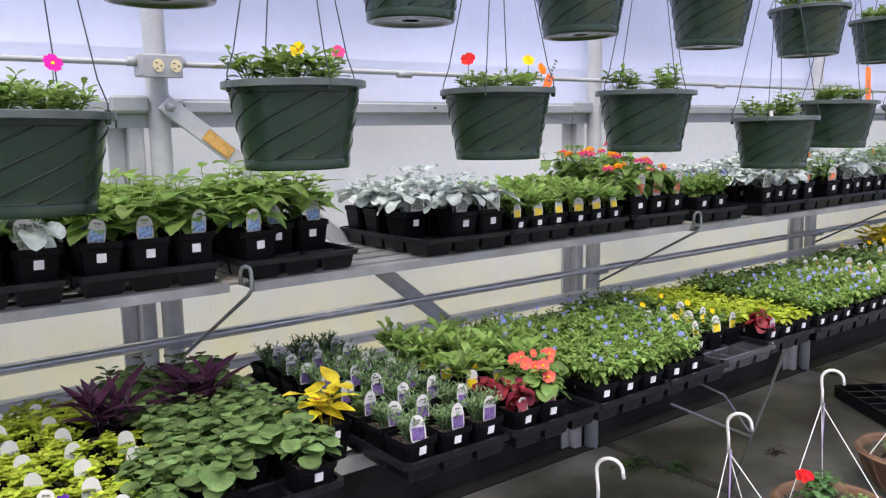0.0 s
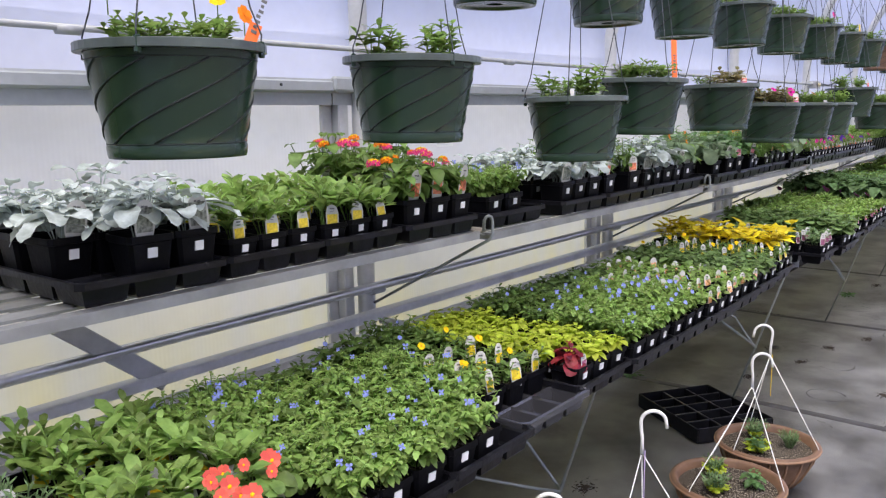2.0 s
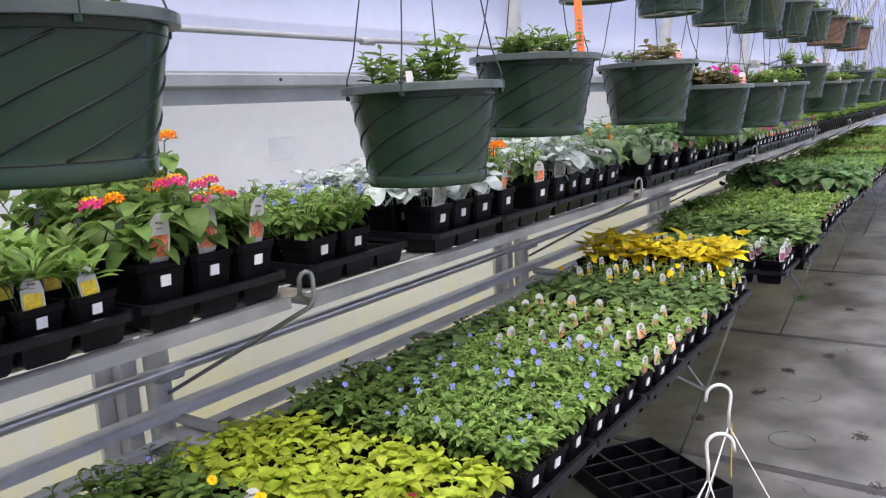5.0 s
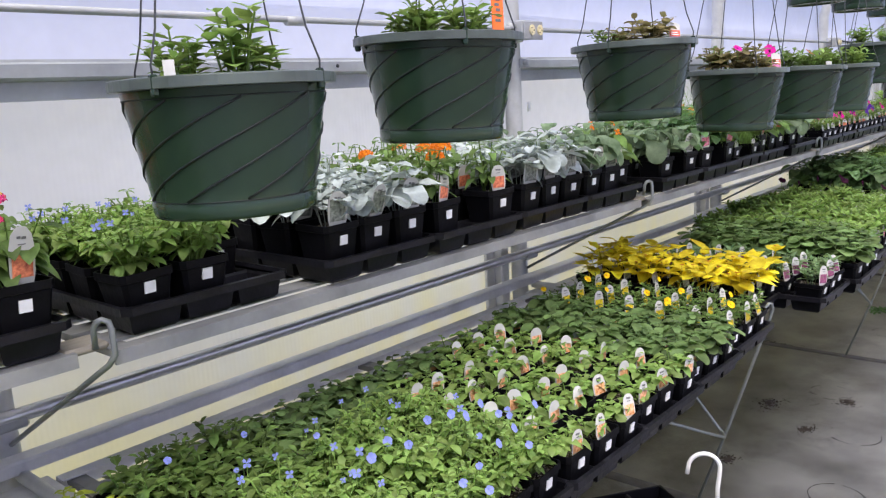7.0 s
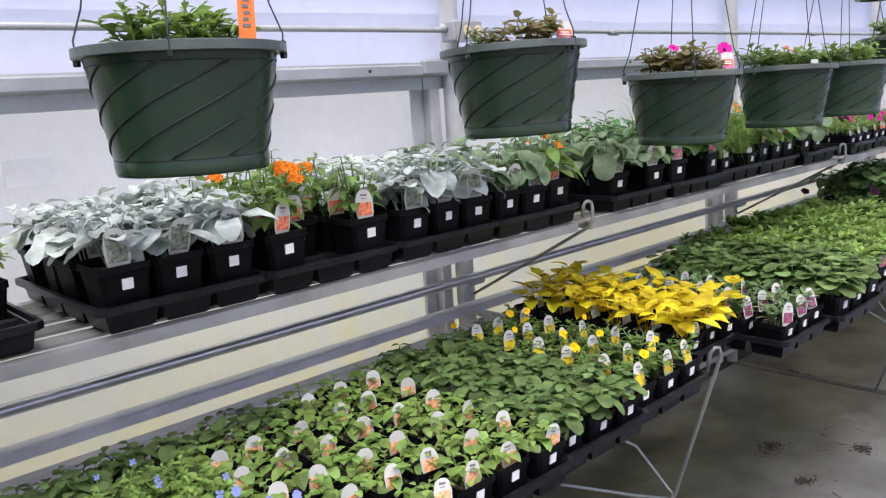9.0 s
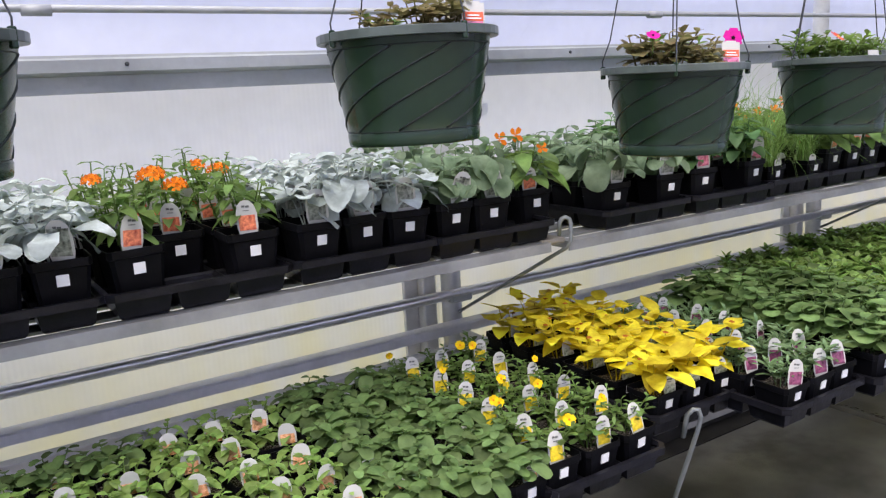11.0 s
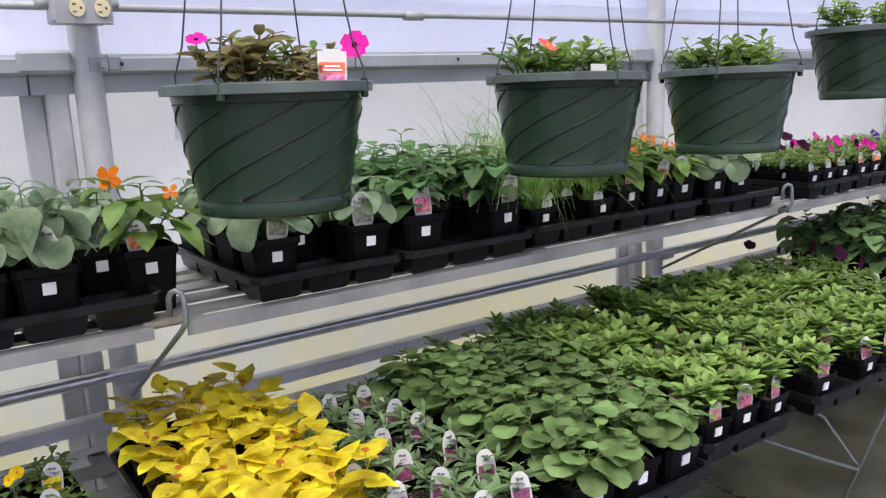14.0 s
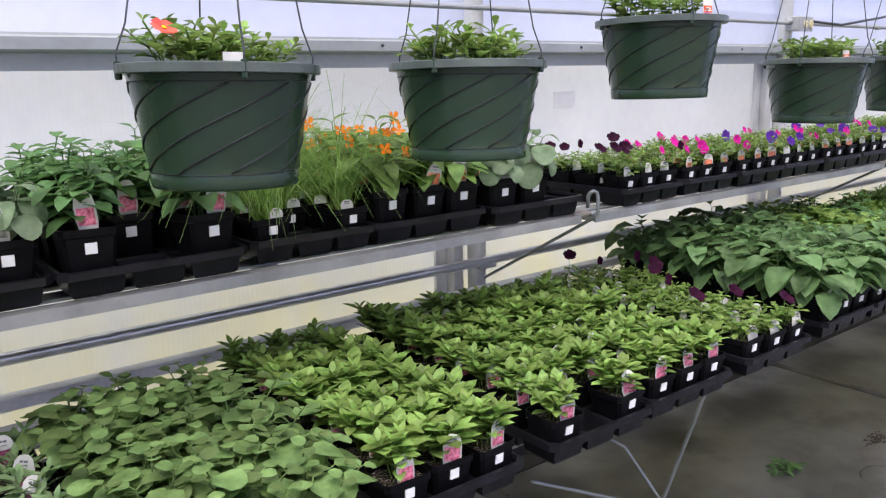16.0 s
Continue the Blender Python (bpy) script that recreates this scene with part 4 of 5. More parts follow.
# ---- upper shelf, tray by tray ----
rng = random.Random(5)
UY = 1.600
UPPER = [  # x of the left end, set back, kinds by row, empty places, pot pitch
    (-0.86, 0, "silver_green", (), PITCH), (-0.56, 0, "bush", (), PITCH), (-0.26, 0, "bush", (), PITCH), (0.04, 0, (("bush", "bush", "felt_leaf"), "bush"), (), PITCH), (0.337, 0, "bush", (), PITCH), (0.67, 0, "bush", ((1, 0), (2, 0)), PITCH),
    (1.15, 0, "felt_leaf", ((0, 0),), PITCH), (1.443, 0, "zinnia", (), 0.0785), (1.69, 0, "zinnia", (), 0.0785), (1.955, 0, ("lantana", "lantana", "tall_lantana"), (), 0.088),
    (2.315, 0.02, "lobelia", ((2, 0),), PITCH), (2.675, 0, "felt_leaf", (), 0.0915), (2.963, 0, "marigold", ((1, 0),), 0.094), (3.265, 0, "felt_leaf", (), 0.093), (3.55, 0, "silver_green", ((2, 0),), 0.094),
    (3.985, 0, "silver_green", ((1, 0),), 0.0895), (4.277, 0, "geranium", ((1, 0),), 0.096), (4.597, 0.02, "feather_grass", ((1, 0),), 0.083), (4.855, 0.02, "impatiens", (), 0.0925), (5.148, 0, ("silver_green", "petunia_pink"), ((2, 0),), 0.09),
    (5.575, 0, "petunia_dark", (), 0.078), (5.835, 0, "petunia_pink", (), 0.078), (6.085, 0, "petunia_pink", (), 0.078), (6.335, 0, "petunia_violet", (), 0.078), (6.585, 0, "petunia_pink", (), 0.078), (6.835, 0, "petunia_violet", (), 0.078), (7.085, 0, "petunia_pink", (), 0.078),
]
for x, back, kinds, skip, px in UPPER:
    tray_of(kinds, x, UY + back + rng.uniform(-0.003, 0.003), shelf_z(x + 0.15) + 0.001, 4, rng, 3, 0.104 if px > 0.085 else 0.09, skip, turn=rng.uniform(-0.6, 0.6), px=px)
potted("impatiens", 3.85, 1.705, shelf_z(3.83), rng, True)

# ---- lower bench: deep trays side by side ----
LZ = BED_Z + 0.001
LOWER = [  # x, front y, kinds by row (front to back), empty places
    (-0.59, 1.14, "jenny", ()), (-0.345, 1.14, ("petunia_violet", "jenny"), ()), (-0.10, 1.14, (("jenny", "petunia_violet", "petunia_violet"), "jenny"), ()),
    (0.145, 1.14, (("petunia_violet", "jenny", "plectranthus"), ("jenny", "jenny", "plectranthus"), "jenny", "jenny", ("jenny", "jenny", "purple_heart"), "jenny"), ()),
    (0.392, 1.145, ("plectranthus", "plectranthus", "plectranthus", "plectranthus", ("plectranthus", "purple_heart", "plectranthus"), "plectranthus"), ((1, 0),)),
    (0.757, 1.122, "lavender", ()), (1.012, 1.117, (("coleus_wine", "begonia", ""), ("coleus_wine", "begonia", "begonia"), "zinnia", "zinnia"), ()),
    (1.256, 1.118, "lobelia", ()), (1.503, 1.125, ("lobelia", "lobelia", "lobelia", "lobelia", "lobelia", "mint"), ((2, 0),)), (1.755, 1.145, ("", "calibrachoa", "calibrachoa", "calibrachoa", "mint"), ()),
    (1.999, 1.165, (("coleus_wine", "oregano", "oregano"), "oregano"), ()), (2.245, 1.155, ("lobelia", "lobelia", "lobelia", "mint"), ()), (2.491, 1.155, ("trailing_bellflower", "trailing_bellflower", "lobelia", "lobelia", "oval"), ()),
    (2.738, 1.155, ("thunbergia", ("gazania", "thunbergia", "thunbergia"), "thunbergia", "thunbergia", "thunbergia", "oval"), ()), (2.980, 1.160, "thunbergia", ()),
    (3.218, 1.172, "oval", ()), (3.455, 1.186, "calibrachoa", ()), (3.775, 1.268, "coleus_gold", ()), (3.972, 1.148, "salvia", ()), (4.225, 1.125, "plectranthus", ()),
    (4.565, 1.163, "vinca", ()), (4.883, 1.162, "vinca", ((1, 0),)), (5.145, 1.170, "vinca", ()), (5.47, 1.175, "petunia_dark", ()),
    (5.82, 1.195, "sweet_potato", ()), (6.075, 1.195, "sweet_potato", ()), (6.33, 1.19, "bush", ()), (6.585, 1.19, "geranium", ()), (6.84, 1.19, "vinca", ()), (7.095, 1.19, "vinca", ()),
]
for x, y, kinds, skip in LOWER:
    px = 0.094 if 4.2 < x < 4.5 else 0.0805
    rows = 8 if x == 0.757 else 7 if x < 0.5 or x > 4.5 else 6
    tray_of(kinds, x, y, LZ, rows, rng, 3, 0.0875, skip, turn=rng.uniform(-0.7, 0.7), px=px, mat=M_CLEAR if 1.7 < x < 1.8 else None)
potted("coleus_gold", 0.72, 1.345, BED_Z, rng, True, False, 0.87)

# ---- the far end of both tiers, too far off to tell the pots apart ----
def far_plants(kinds, x0, x1, y0, z, ny, name, text):
    r3, s = random.Random(17), Soup()
    mats, slots = [M_POT], {}
    x = x0
    while x < x1:
        kind = kinds[int((x - x0) / 0.30) % len(kinds)]
        mesh, _ = plant_meshes(kind, r3.randrange(3))
        if kind not in slots:
            slots[kind] = len(mats)
            mats.append(L[KINDS[kind]["leaf"]])
        for j in range(ny):
            for me, dz, idx in ((POT_SMALL[0], 0.004, 0), (mesh, POT_H - 0.01, slots[kind])):
                k, turn = len(s.v), r3.uniform(0, 6.28) if idx else 0
                c, n = math.cos(turn), math.sin(turn)
                s.v.extend((x + v.co.x * c - v.co.y * n, y0 + 0.05 + j * 0.096 + v.co.x * n + v.co.y * c, z + dz + v.co.z) for v in me.vertices)
                s.f.extend(tuple(i + k for i in p.vertices) for p in me.polygons)
                s.m.extend([idx] * len(me.polygons))
        x += 0.0955
    tagged(new(name, s.mesh(name, mats)), text, "potted plants", kind="stuff")
far_plants(("petunia_pink", "zinnia", "petunia_violet", "mint"), 7.35, 12.2, UY, shelf_z(8) + 0.001, 3, "far_shelf_plants", "far rows of green bedding plants on the shelf")
far_plants(("petunia_dark", "oval", "vinca", "coleus_wine", "mint", "zinnia"), 7.35, 12.2, 1.19, LZ, 7, "far_bench_plants", "far rows of green bedding plants on the bench")

# ---- hanging baskets ----
def basket_body():
    R, r, h = 0.131, 0.097, 0.158
    prof = [(0.02, -h + 0.004), (r * 0.82, -h + 0.004), (r * 0.86, -h), (r * 0.985, -h), (r, -h + 0.004), (r + 0.0012, -h + 0.016), (r + 0.0005, -h + 0.0175)]
    prof += [(r + (R - 0.012 - r) * k / 8, -h + 0.02 + (h - 0.036) * k / 8) for k in range(9)]
    return lathe(prof + [(R - 0.011, -0.013)], 48)


def basket_rim():
    R = 0.131
    return lathe([(R - 0.012, -0.012), (R, -0.0125), (R + 0.001, -0.0115), (R + 0.001, -0.001), (R, 0.0), (R - 0.009, 0.001), (R - 0.014, -0.010), (R - 0.018, -0.03)], 48)


def basket_grooves():
    """Slanting ribs round the wall, as thin raised dark lines."""
    bm = bmesh.new()
    for k in range(9):
        pts = []
        for j in range(13):
            u = j / 12
            a = 2 * math.pi * k / 9 + 2.1 * u
            rad = 0.0974 + 0.0202 * u + 0.0003
            pts.append((rad * math.cos(a), rad * math.sin(a), -0.136 + u * 0.112))
        tube(pts, 0.0016, 5, bm)
    for rad, z in ((0.0972, -0.1375), (0.1180, -0.0225)):
        tube([(rad * math.cos(2 * math.pi * j / 40), rad * math.sin(2 * math.pi * j / 40), z) for j in range(40)], 0.0009, 4, bm, closed=True)
    return bm


BASKET_KINDS = {
    "petunia": dict(KINDS["calibrachoa"], leaf="bright", h=0.055, spread=0.05, stems=9, nodes=4, ll=0.028, lw=0.016, fl=None, tag="", up=0.2),
    "upright": dict(KINDS["calibrachoa"], leaf="bright", h=0.078, spread=0.045, stems=6, nodes=5, ll=0.03, lw=0.018, shape="ovate", fl=None, tag="", up=0.1),
    "coleus_trail": dict(KINDS["calibrachoa"], leaf="brownish", h=0.06, spread=0.05, stems=7, nodes=4, ll=0.026, lw=0.019, shape="round", fl=None, tag=""),
}
KINDS.update({"basket_" + k: v for k, v in BASKET_KINDS.items()})
body_me = grooves_me = rim_me = None
# rim: the bowl's own plastic, its sky reflection put into a paler colour
M_BASKETRIM = material("sky_lit_green_plastic_rim", (0.070, 0.088, 0.078), 0.32, 0, 0.3, 12, 60, 0.1, 0.5, 0.15)
M_GROOVE = material("dark_green_rib", (0.004, 0.008, 0.006), 0.5, 0, 0.1, 20, 80, 0)
def hanging_basket(x, y, z, top, plants, spin, flowers=(), sticks=(), text="dark green plastic hanging basket with young bedding plants", tan=False):
    global body_me, grooves_me, rim_me
    t = thing("hanging_basket", text, "hanging basket", "hanging baskets over the bench")
    t.matrix_basis = pose(x, y, z, random.uniform(-1.2, 1.2), random.uniform(-1.2, 1.2), spin)
    if body_me is None:
        b = part("bowl", basket_body(), M_BASKET, t)
        g = part("spiral_ribs", basket_grooves(), M_GROOVE, b)
        body_me, grooves_me = b.data, g.data
        rim_me = part("rim", basket_rim(), M_BASKETRIM, b, "green rim, painted paler for the sky it reflects", False).data
    else:
        b = new("bowl", body_me)
        b.parent = t
        g = new("spiral_ribs", grooves_me)
        g.parent = b
        r = new("rim", rim_me)
        r.parent = b
    if tan:
        b.material_slots[0].link = "OBJECT"
        b.material_slots[0].material = M_BASKETWICKER
    sb = lathe([(0.113, -0.022), (0.08, -0.018), (0.04, -0.012), (0.001, -0.013)], 20)
    part("soil", sb, M_SOIL, t)
    for k in range(4):
        a = math.pi / 2 * k + 0.5
        c, s_ = math.cos(a), math.sin(a)
        p = (0.1275 * c, 0.1275 * s_)
        part("lug", slab(p[0] - 0.004, p[1] - 0.004, -0.020, p[0] + 0.004, p[1] + 0.004, 0.003, 0.0015), M_BASKET, t, smooth=False)
        part("hanger_wire", tube([(p[0], p[1], -0.004), (p[0] * 1.01, p[1] * 1.01, 0.012), (p[0] * 0.9, p[1] * 0.9, 0.05), (0.004 * c, 0.004 * s_, top - 0.12)], 0.0013, 5), M_DARKWIRE, t, "thin dark hanger wire")
    part("hanger_hook", tube([(0, 0, top - 0.125), (0, 0, top - 0.05), (0.012, 0, top - 0.02), (0.018, 0, top), (0.008, 0, top + 0.016), (-0.010, 0, top + 0.014), (-0.016, 0, top - 0.002)], 0.0026, 6), M_DARKWIRE, t)
    r2 = random.Random(int(x * 100) + 7)
    for i, kind in enumerate(plants):
        a = 2 * math.pi * i / len(plants) + r2.uniform(-0.3, 0.3) + 0.4
        lm, _ = plant_meshes("basket_" + kind, r2.randrange(50))
        q = new("plant", lm)
        q.parent = t
        sc, far = r2.uniform(0.75, 1.3), r2.uniform(0.045, 0.075)
        q.matrix_basis = pose(far * math.cos(a), far * math.sin(a), -0.016, 0, 0, r2.uniform(0, 360)) @ Matrix.Scale(sc, 4)
    inv = Matrix.Rotation(-radians(spin), 4, "Z")
    for fx, fy, fz, col, heart, rad in flowers:
        fsoup = Soup()
        bloom(fsoup, r2, Vector((0, 0, 0)), rad, 5, 0, 1, 0.25)
        stem(fsoup, (0, 0, -0.03), (0, 0, 0), 0.001, 2)
        q = new("flower", fsoup.mesh("flower", [P[col], P[heart], L["mid"]]))
        q.parent = t
        q.matrix_basis = inv @ Matrix.Translation((fx, fy, fz))
    for fx, fy, h, w, col, lean in sticks:
        bm = slab(-w / 2, -0.0006, -0.004, w / 2, 0.0006, h, 0)
        q = part("marker", bm, STICK[col][0], t, STICK[col][1], False)
        q.matrix_basis = inv @ pose(fx, fy, -0.012, -8, lean, -20)
        if col == "picture":
            part("picture", slab(-w * 0.42, -0.0014, 0.004, w * 0.42, -0.0008, h * 0.44), PIC["bloom"], q, smooth=False)
            part("header", slab(-w * 0.44, -0.0014, h * 0.46, w * 0.44, -0.0008, h * 0.72), M_SIGNRED, q, smooth=False)
            for k in range(2):
                part("print_line", slab(-w * (0.34 - 0.08 * k), -0.002, h * (0.51 + 0.09 * k), w * (0.34 - 0.08 * k), -0.0015, h * (0.55 + 0.09 * k)), M_STICKER, q, smooth=False)
            part("head", slab(-w * 0.30, -0.0006, h, w * 0.30, 0.0006, h * 1.05, 0), M_TAG, q, smooth=False)
        if col == "orange":
            ink = bmesh.new()
            for k in range(7):
                slab(-w * 0.25 + 0.001 * (k % 3), -0.0013, 0.03 + k * 0.008, w * 0.22 - 0.002 * (k % 2), -0.0008, 0.0345 + k * 0.008, 0, ink)
            tagged(part("handwriting", ink, M_INK, q, smooth=False), kind="stuff")
    return t


M_SIGNORANGE = material("neon_orange_stick", (0.90, 0.16, 0.02), 0.5, 0, 0.05, 20, 90, 0)
M_SIGNRED = material("red_print", (0.80, 0.12, 0.05), 0.45, 0, 0.1, 20, 90, 0)
M_SIGNYELLOW = material("yellow_stick", (0.85, 0.60, 0.05), 0.5, 0, 0.05, 20, 90, 0)
STICK = {"orange": (M_SIGNORANGE, "neon orange marker stick with handwriting"), "picture": (M_TAG, "white tag with a red header and flower picture"), "yellow": (M_SIGNYELLOW, "yellow marker stick"), "white": (M_TAG, "small white tag")}
PIPE_Z = 2.02
for row_y in (1.385, 1.47):
    tagged(part("basket_pipe", tube([(X0 + 0.1, row_y, PIPE_Z), (X1 - 0.1, row_y, PIPE_Z)], 0.017, 10), M_GALV), "galvanised overhead pipe carrying the hanging baskets", "pipe", "basket pipes", "structure")
H_ = PIPE_Z + 0.008
LOWROW = [  # x, y, rim height, plants, flowers, markers
    (0.238, 1.385, 1.284, ("petunia",) * 6, ((0.03, -0.07, 0.07, "magenta", "yellow", 0.014),), ()),
    (0.682, 1.35, 1.338, ("petunia",) * 5, ((0.06, -0.06, 0.05, "pink", "pink", 0.013), (-0.03, -0.08, 0.05, "yellow", "orange", 0.014)), ()),
    (1.22, 1.4, 1.337, ("petunia",) * 5, ((-0.11, -0.03, 0.06, "red", "red", 0.016), (0.03, -0.07, 0.06, "yellow", "yellow", 0.013), (0.09, -0.05, 0.045, "orange", "orange", 0.014)), ((0.06, -0.09, 0.045, 0.018, "orange", 25),)),
    (1.725, 1.383, 1.341, ("upright",) * 4, (), ()),
    (2.357, 1.385, 1.272, ("upright",) * 5, (), ((-0.10, -0.05, 0.03, 0.012, "white", 0),)),
    (2.755, 1.390, 1.326, ("petunia",) * 5, (), ((0.05, -0.08, 0.125, 0.021, "orange", 3),)),
    (3.381, 1.385, 1.322, ("petunia", "coleus_trail", "coleus_trail", "coleus_trail"), (), ((0.075, -0.06, 0.048, 0.034, "picture", 3),)),
    (3.941, 1.378, 1.259, ("coleus_trail",) * 4 + ("petunia",), ((0.10, -0.05, 0.045, "magenta", "dark", 0.018), (-0.10, -0.04, 0.05, "magenta", "dark", 0.012)), ((0.045, -0.09, 0.048, 0.035, "picture", 2),)),
    (4.455, 1.372, 1.258, ("petunia",) * 5, ((-0.09, -0.05, 0.04, "coral", "yellow", 0.016),), ((-0.02, -0.09, 0.025, 0.026, "white", 0),)),
    (4.892, 1.381, 1.26, ("petunia",) * 5, (), ()),
    (5.41, 1.384, 1.343, ("upright",) * 4, (), ((0.06, -0.07, 0.05, 0.022, "picture", 4),)),
    (6.06, 1.385, 1.262, ("petunia",) * 5, (), ((-0.03, -0.09, 0.03, 0.02, "picture", 0),)),
    (6.6, 1.385, 1.27, ("petunia",) * 4, (), ()), (7.15, 1.385, 1.33, ("upright",) * 4, (), ()), (7.7, 1.385, 1.27, ("petunia",) * 4, (), ()), (8.3, 1.385, 1.27, ("petunia",) * 4, (), ()), (8.9, 1.385, 1.33, ("petunia",) * 4, (), ()),
]
for i, (x, y, z, plants, flowers, sticks) in enumerate(LOWROW):
    hanging_basket(x, y, z, H_ - z, plants, 25 + 37 * i % 90, flowers, sticks)
for i, x in enumerate((-0.06, 0.488, 1.033, 1.563, 2.13, 2.688, 3.252, 3.81, 4.37, 4.92, 5.48, 6.04, 6.6, 7.15, 7.7)):
    hanging_basket(x, 1.47, 1.639, H_ - 1.639, ("petunia",) * 4, 10 + 31 * i % 90, ((0.02, -0.08, 0.05, "magenta", "yellow", 0.015),) if i % 3 == 0 else (), ((0.02, -0.09, 0.06, 0.013, "yellow", 5),) if i % 3 == 1 else (), "tan moulded hanging basket with young bedding plants" if x in (6.6, 7.7) else "dark green plastic hanging basket with young bedding plants", x in (6.6, 7.7))
# ---- on the floor: moulded baskets with white hangers, an empty tray, spilled soil, weeds ----
def floor_basket(x, y, hook, plants, strap=None, text="tan moulded hanging basket standing on the floor", flower=False, curl=1):
    t = thing("floor_basket", text, "flower pot", "moulded baskets on the floor")
    t.matrix_basis = pose(x, y, 0, 0, 0, 20)
    R, h = 0.158, 0.15
    prof = [(0.004, 0.0), (0.06, 0.001), (0.085, 0.012), (0.115, 0.05), (0.14, 0.10), (0.151, h - 0.012), (R + 0.004, h - 0.010), (R + 0.006, h), (R - 0.006, h + 0.004), (R - 0.014, h - 0.004), (0.138, h - 0.03)]
    part("bowl", lathe(prof, 40), M_BASKETWICKER, t)
    for k in range(18):
        a = 2 * math.pi * k / 18
        part("rib", tube([(r * math.cos(a), r * math.sin(a), z) for r, z in ((0.087, 0.012), (0.117, 0.05), (0.142, 0.10), (0.153, h - 0.012))], 0.0035, 5), M_RIM, t)
    part("rim", tube([((R + 0.004) * math.cos(2 * math.pi * k / 32), (R + 0.004) * math.sin(2 * math.pi * k / 32), h - 0.006) for k in range(32)], 0.0055, 6, closed=True), M_RIM, t, "pale moulded rim")
    part("soil", lathe([(0.143, h - 0.022), (0.09, h - 0.016), (0.04, h - 0.012), (0.001, h - 0.014)], 24), M_SOIL, t)
    inv = Matrix.Rotation(-radians(20), 4, "Z")
    hk = inv @ Vector((hook[0] - x, hook[1] - y, hook[2]))
    for k in range(3):
        a = 2 * math.pi * k / 3 + 0.3
        part("hanger_rod", tube([(R * math.cos(a), R * math.sin(a), h - 0.004), (R * 0.97 * math.cos(a), R * 0.97 * math.sin(a), h + 0.01), hk - Vector((0, 0, 0.10))], 0.0015, 6), M_WHITEWIRE, t, "white plastic hanger rod")
    p = hk - Vector((0, 0, 0.105))
    d = (inv @ Vector((0.5 * curl, -0.85 * curl, 0))).normalized()
    up = Vector((0, 0, 1))
    part("hanger_hook", tube([p, p + up * 0.04, p - d * 0.003 + up * 0.065] + [p + d * (0.025 - 0.029 * math.cos(a)) + up * (0.082 + 0.028 * math.sin(a)) for a in [math.pi * k / 10 for k in range(11)]] + [p + d * 0.056 + up * 0.068], 0.0042, 8), M_WHITEWIRE, t, "white plastic hanger hook")
    if strap:
        part("strap", slab(p.x - 0.007, p.y - 0.008, p.z - 0.13, p.x + 0.007, p.y - 0.006, p.z + 0.01, 0.001), strap, t, "coloured plastic strap", False)
    r4 = random.Random(int(x * 100))
    for i, (kind, sc) in enumerate(plants):
        a = 2.1 * i + 0.5
        me, _ = plant_meshes(kind, i)
        q = new("plant", me)
        q.parent = t
        q.matrix_basis = pose(0.07 * math.cos(a), 0.07 * math.sin(a), h - 0.016, 0, 0, r4.uniform(0, 360)) @ Matrix.Scale(sc, 4)
    if flower:
        fs = Soup()
        for k in range(14):
            a = k * 2.4
            bloom(fs, r4, Vector((0.02 * math.cos(a) * math.sqrt(k / 14), 0.02 * math.sin(a) * math.sqrt(k / 14), 0.012 - 0.0008 * k)), 0.011, 5, 0, None)
        stem(fs, (0.03, 0, -0.12), (0, 0, 0), 0.0015, 1)
        q = new("flower", fs.mesh("flower", [P["red"], L["mid"]]))
        q.parent = t
        q.matrix_basis = inv @ Matrix.Translation((-0.13, 0.02, 0.26))
    return t


M_RIM = material("pale_tan_rim", (0.27, 0.16, 0.095), 0.55, 0, 0.15, 20, 90, 0.1)
M_LILAC = material("lilac_strap", (0.42, 0.33, 0.55), 0.5, 0, 0.1, 20, 90, 0.1)
SED = (("jenny", 0.75), ("lavender", 0.9), ("geranium", 0.45), ("lavender", 0.8), ("jenny", 0.6))
floor_basket(2.795, 1.103, (2.945, 1.091, 0.50), SED)
floor_basket(3.155, 1.098, (3.175, 1.108, 0.535), SED[1:] + SED[:1], M_SIGNYELLOW, curl=-1)
floor_basket(2.215, 1.071, (2.225, 1.121, 0.535), (("geranium", 0.7), ("geranium", 0.6), ("plectranthus", 0.6)), M_LILAC, "tan moulded basket with red geranium on the floor", True)
floor_basket(1.764, 1.037, (1.765, 1.127, 0.51), (("petunia_pink", 1.2), ("petunia_pink", 1.1)), M_LILAC)
floor_basket(1.294, 1.043, (1.275, 1.133, 0.52), (("petunia_pink", 1.2), ("petunia_pink", 1.1)))

empty = thing("empty_tray", "empty black divided plant tray lying on the floor", "plant tray")
empty.matrix_basis = pose(3.575, 1.468, 0.004, 0, 0, 56)
ew, ed, eh = 0.20, 0.165, 0.06
part("base", slab(-ew, -ed, 0, ew, ed, 0.004), M_TRAY, empty, smooth=False)
for x0, y0, x1, y1 in ((-ew - 0.006, -ed - 0.006, ew + 0.006, -ed), (-ew - 0.006, ed, ew + 0.006, ed + 0.006), (-ew - 0.006, -ed, -ew, ed), (ew, -ed, ew + 0.006, ed)):
    part("side", slab(x0, y0, 0.002, x1, y1, eh, 0.002), M_TRAY, empty, smooth=False)
for i in range(1, 5):
    x = -ew + 2 * ew * i / 5
    part("divider", slab(x - 0.005, -ed, 0.004, x + 0.005, ed, eh - 0.006, 0.002), M_TRAY, empty, smooth=False)
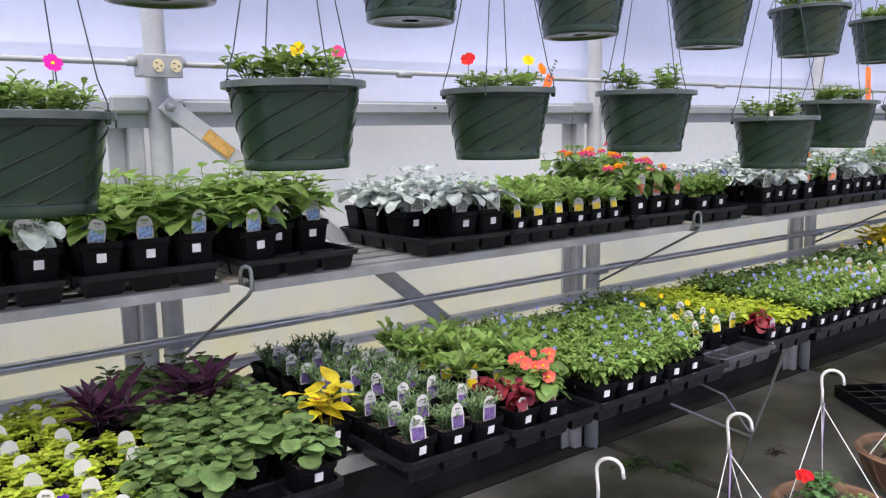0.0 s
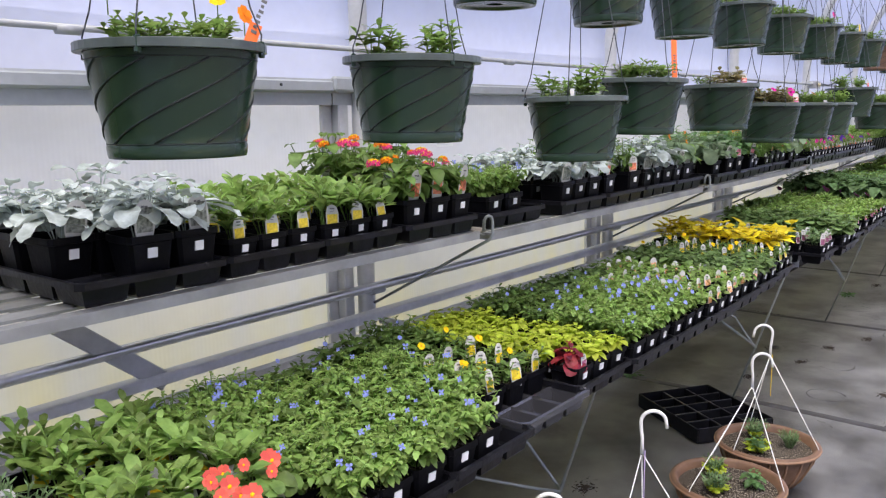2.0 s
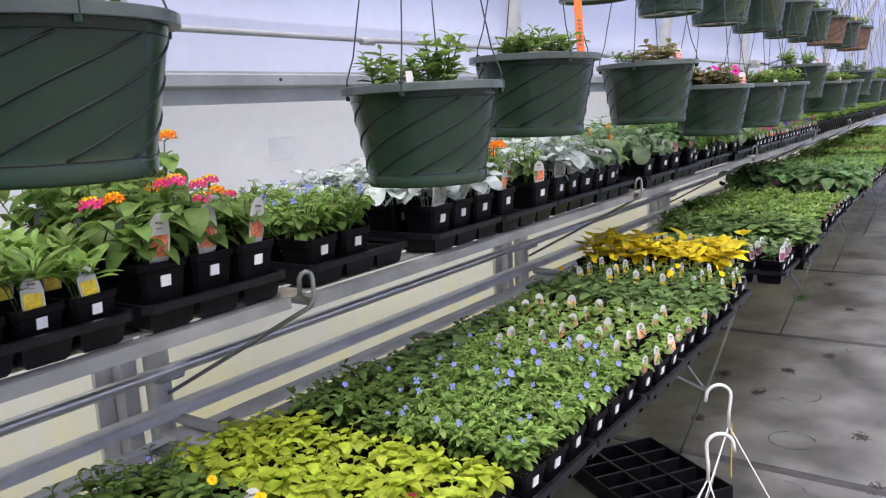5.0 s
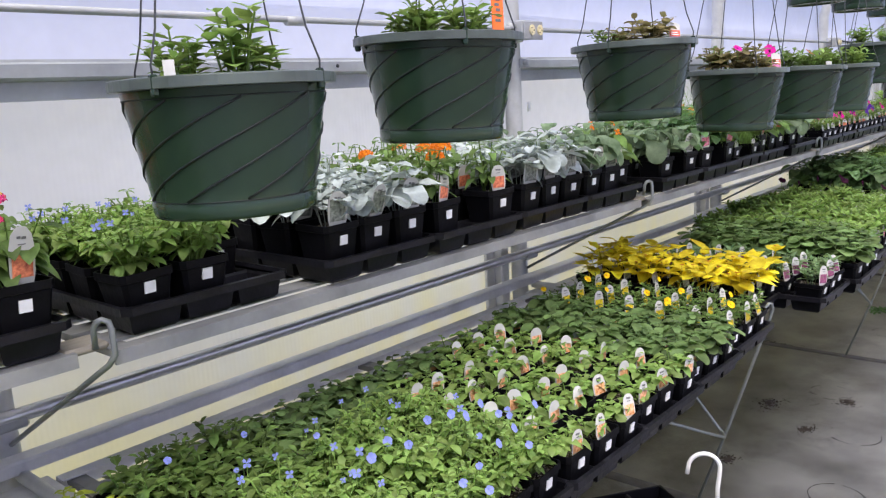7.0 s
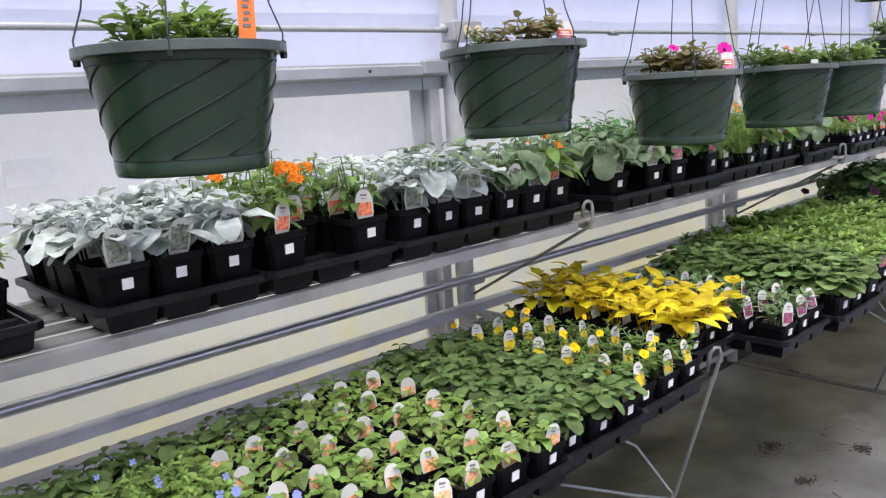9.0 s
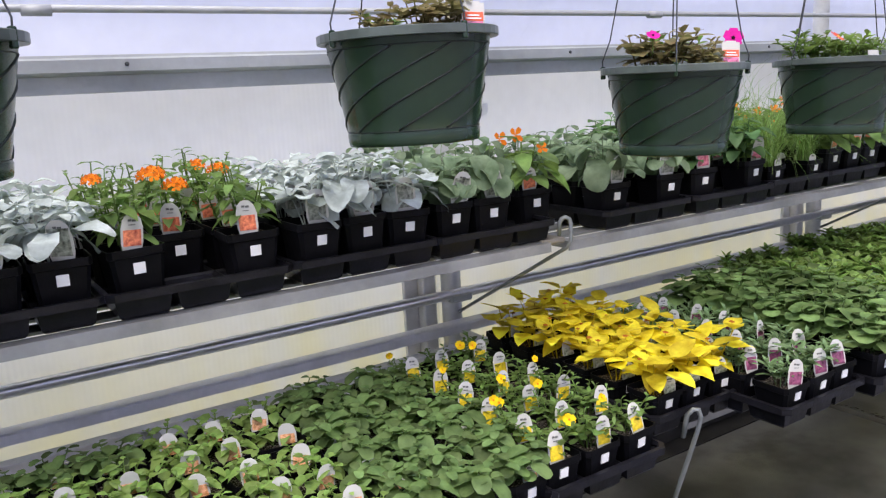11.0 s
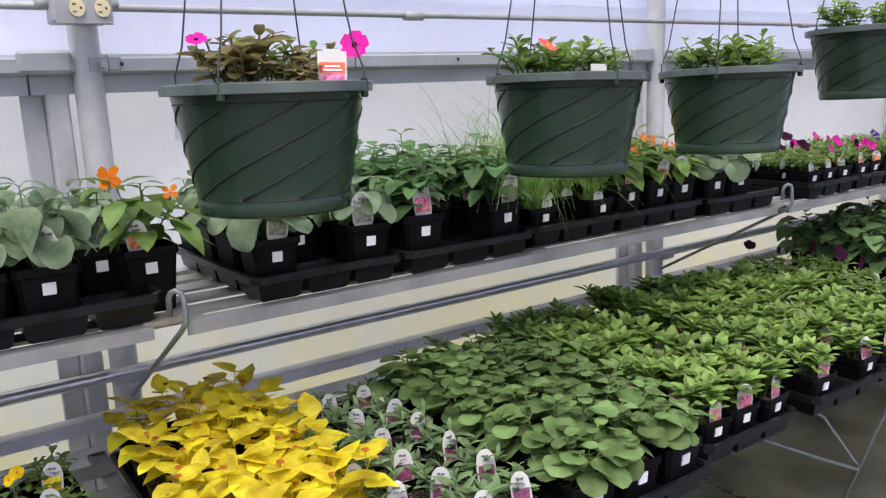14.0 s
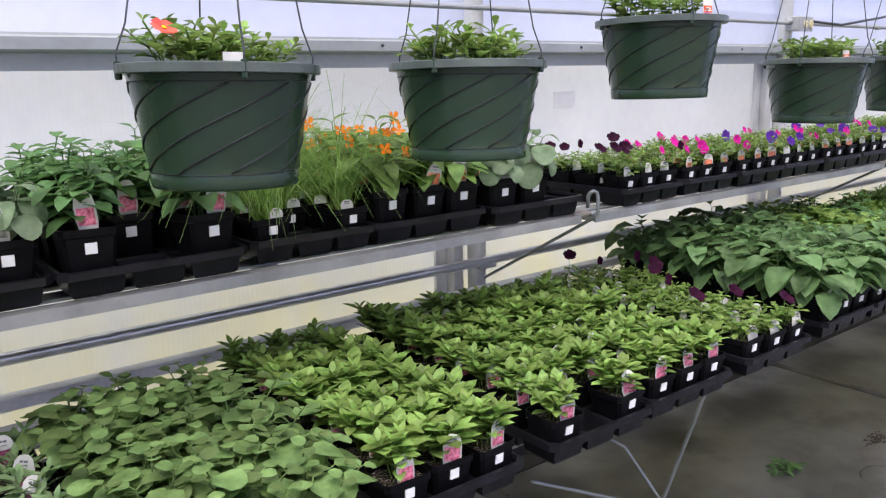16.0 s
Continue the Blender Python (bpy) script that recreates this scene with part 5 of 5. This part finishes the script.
for j in range(1, 3):
    y = -ed + 2 * ed * j / 3
    part("divider", slab(-ew, y - 0.005, 0.0045, ew, y + 0.005, eh - 0.005, 0.002), M_TRAY, empty, smooth=False)

def patch(x, y, rx, ry, seed):
    """A soil spill: ragged crumbs scattered densely in the middle and thinly at the edge."""
    r5, s = random.Random(seed), Soup()
    for k in range(150):
        a, d = r5.uniform(0, 6.283), abs(r5.gauss(0, 0.42))
        px, py, q = x + rx * d * math.cos(a), y + ry * d * math.sin(a), r5.uniform(0.002, 0.007) * (1.3 - min(d, 1))
        n = 6
        ring = [(px + q * r5.uniform(0.6, 1.3) * math.cos(6.283 * i / n), py + q * r5.uniform(0.5, 1.1) * math.sin(6.283 * i / n), 0.0006) for i in range(n)]
        s.add(ring + [(px, py, 0.001 + q * 0.22)], [(i, (i + 1) % n, n) for i in range(n)])
    return tagged(new("soil_spill", s.mesh("soil_spill", [M_DIRT])), "dark crumbs of soil spilled on the ground cloth", "soil", "soil spills on the floor", "stuff")
SPILLS = ((4.761, 1.547, 0.13, 0.08), (4.928, 1.305, 0.10, 0.07), (4.599, 1.359, 0.07, 0.05), (5.217, 1.181, 0.09, 0.05), (5.495, 1.777, 0.05, 0.26), (3.467, 1.204, 0.14, 0.08), (3.912, 0.848, 0.09, 0.06), (4.313, 0.943, 0.07, 0.05), (2.323, 1.720, 0.06, 0.26),
          (3.906, 1.899, 0.05, 0.26), (6.117, 1.219, 0.11, 0.07), (6.720, 1.411, 0.12, 0.06), (7.124, 1.706, 0.05, 0.28), (5.713, 0.924, 0.09, 0.06), (2.771, 1.564, 0.10, 0.06), (4.221, 1.494, 0.07, 0.05), (5.478, 1.278, 0.03, 0.3), (6.513, 0.914, 0.1, 0.05), (5.012, 0.834, 0.08, 0.05))
for i, (x, y, rx, ry) in enumerate(SPILLS):
    patch(x, y, rx, ry, i + 2)

# rings left by pots that stood on the cloth
M_STAIN = material("damp_ring", (0.055, 0.053, 0.054), 0.5, 0, 0.3, 30, 200, 0.3, 0.4)
for i, (x, y, r) in enumerate(((4.880, 1.456, 0.07), (4.999, 1.384, 0.075), (4.637, 1.209, 0.08), (5.365, 1.049, 0.08), (4.166, 1.145, 0.075), (5.919, 1.372, 0.075), (6.468, 1.264, 0.08), (3.765, 1.100, 0.07))):
    bm = bmesh.new()
    a, b = [], []
    for k in range(40):
        an = 2 * math.pi * k / 40
        w = 0.002 + 0.008 * abs(noise.noise((k * 0.35, i * 2.3, 0.5)))
        a.append(bm.verts.new((x + r * math.cos(an), y + r * math.sin(an), 0.0012)))
        b.append(bm.verts.new((x + (r + w) * math.cos(an), y + (r + w) * math.sin(an), 0.0012)))
    for k in range(40):
        if noise.noise((k * 0.22, i * 5.1, 2.0)) > 0.05:
            bm.faces.new((a[k], b[k], b[(k + 1) % 40], a[(k + 1) % 40]))
    tagged(part("pot_ring", bm, M_STAIN), "faint dark ring left by a pot on the cloth", "stain", "pot rings on the floor", "structure")

def weed(x, y, size, seed):
    r6, s = random.Random(seed), Soup()
    for k in range(46):
        a = r6.uniform(0, 6.28)
        rad = r6.uniform(0, size)
        leaf(s, r6, (x + rad * math.cos(a), y + rad * math.sin(a) * 0.6, 0.002), r6.uniform(0, 6.28), r6.uniform(0.2, 1.0), r6.uniform(0.03, 0.06), 0.014, "lance", 0.8)
    tagged(new("weed", s.mesh("weed", [L["deep"]])), "low green weed growing through the ground cloth", "weed", "weeds on the floor")
weed(2.265, 1.830, 0.09, 4)
weed(2.363, 1.709, 0.07, 9)
weed(6.291, 1.507, 0.05, 6)
weed(3.927, 1.948, 0.05, 7)

# seams where two widths of ground cloth overlap, crossing the aisle
for i, x in enumerate((2.30, 3.88, 5.46, 7.10)):
    bm = bmesh.new()
    n = 40
    a = [bm.verts.new((x + 0.03 * noise.noise((k * 0.15, i * 3.1, 0)), 2.2 - 6.0 * k / n, 0.0008)) for k in range(n + 1)]
    b = [bm.verts.new((v.co.x + 0.012, v.co.y, 0.005)) for v in a]
    c = [bm.verts.new((v.co.x + 0.05, v.co.y, 0.0008)) for v in a]
    for p, q in ((a, b), (b, c)):
        for k in range(n):
            bm.faces.new((p[k], p[k + 1], q[k + 1], q[k]))
    tagged(part("floor_seam", bm, M_STAIN), "raised seam of the black ground cloth", "seam", "ground cloth seams", "structure")

# ---- the plan brought to its true size: bays of six feet, baskets of one foot ----
for ob in list(scene.objects):
    if ob.parent is None and ob.type in ("MESH", "EMPTY"):
        ob.matrix_basis = Matrix.Scale(SIZE, 4) @ ob.matrix_basis
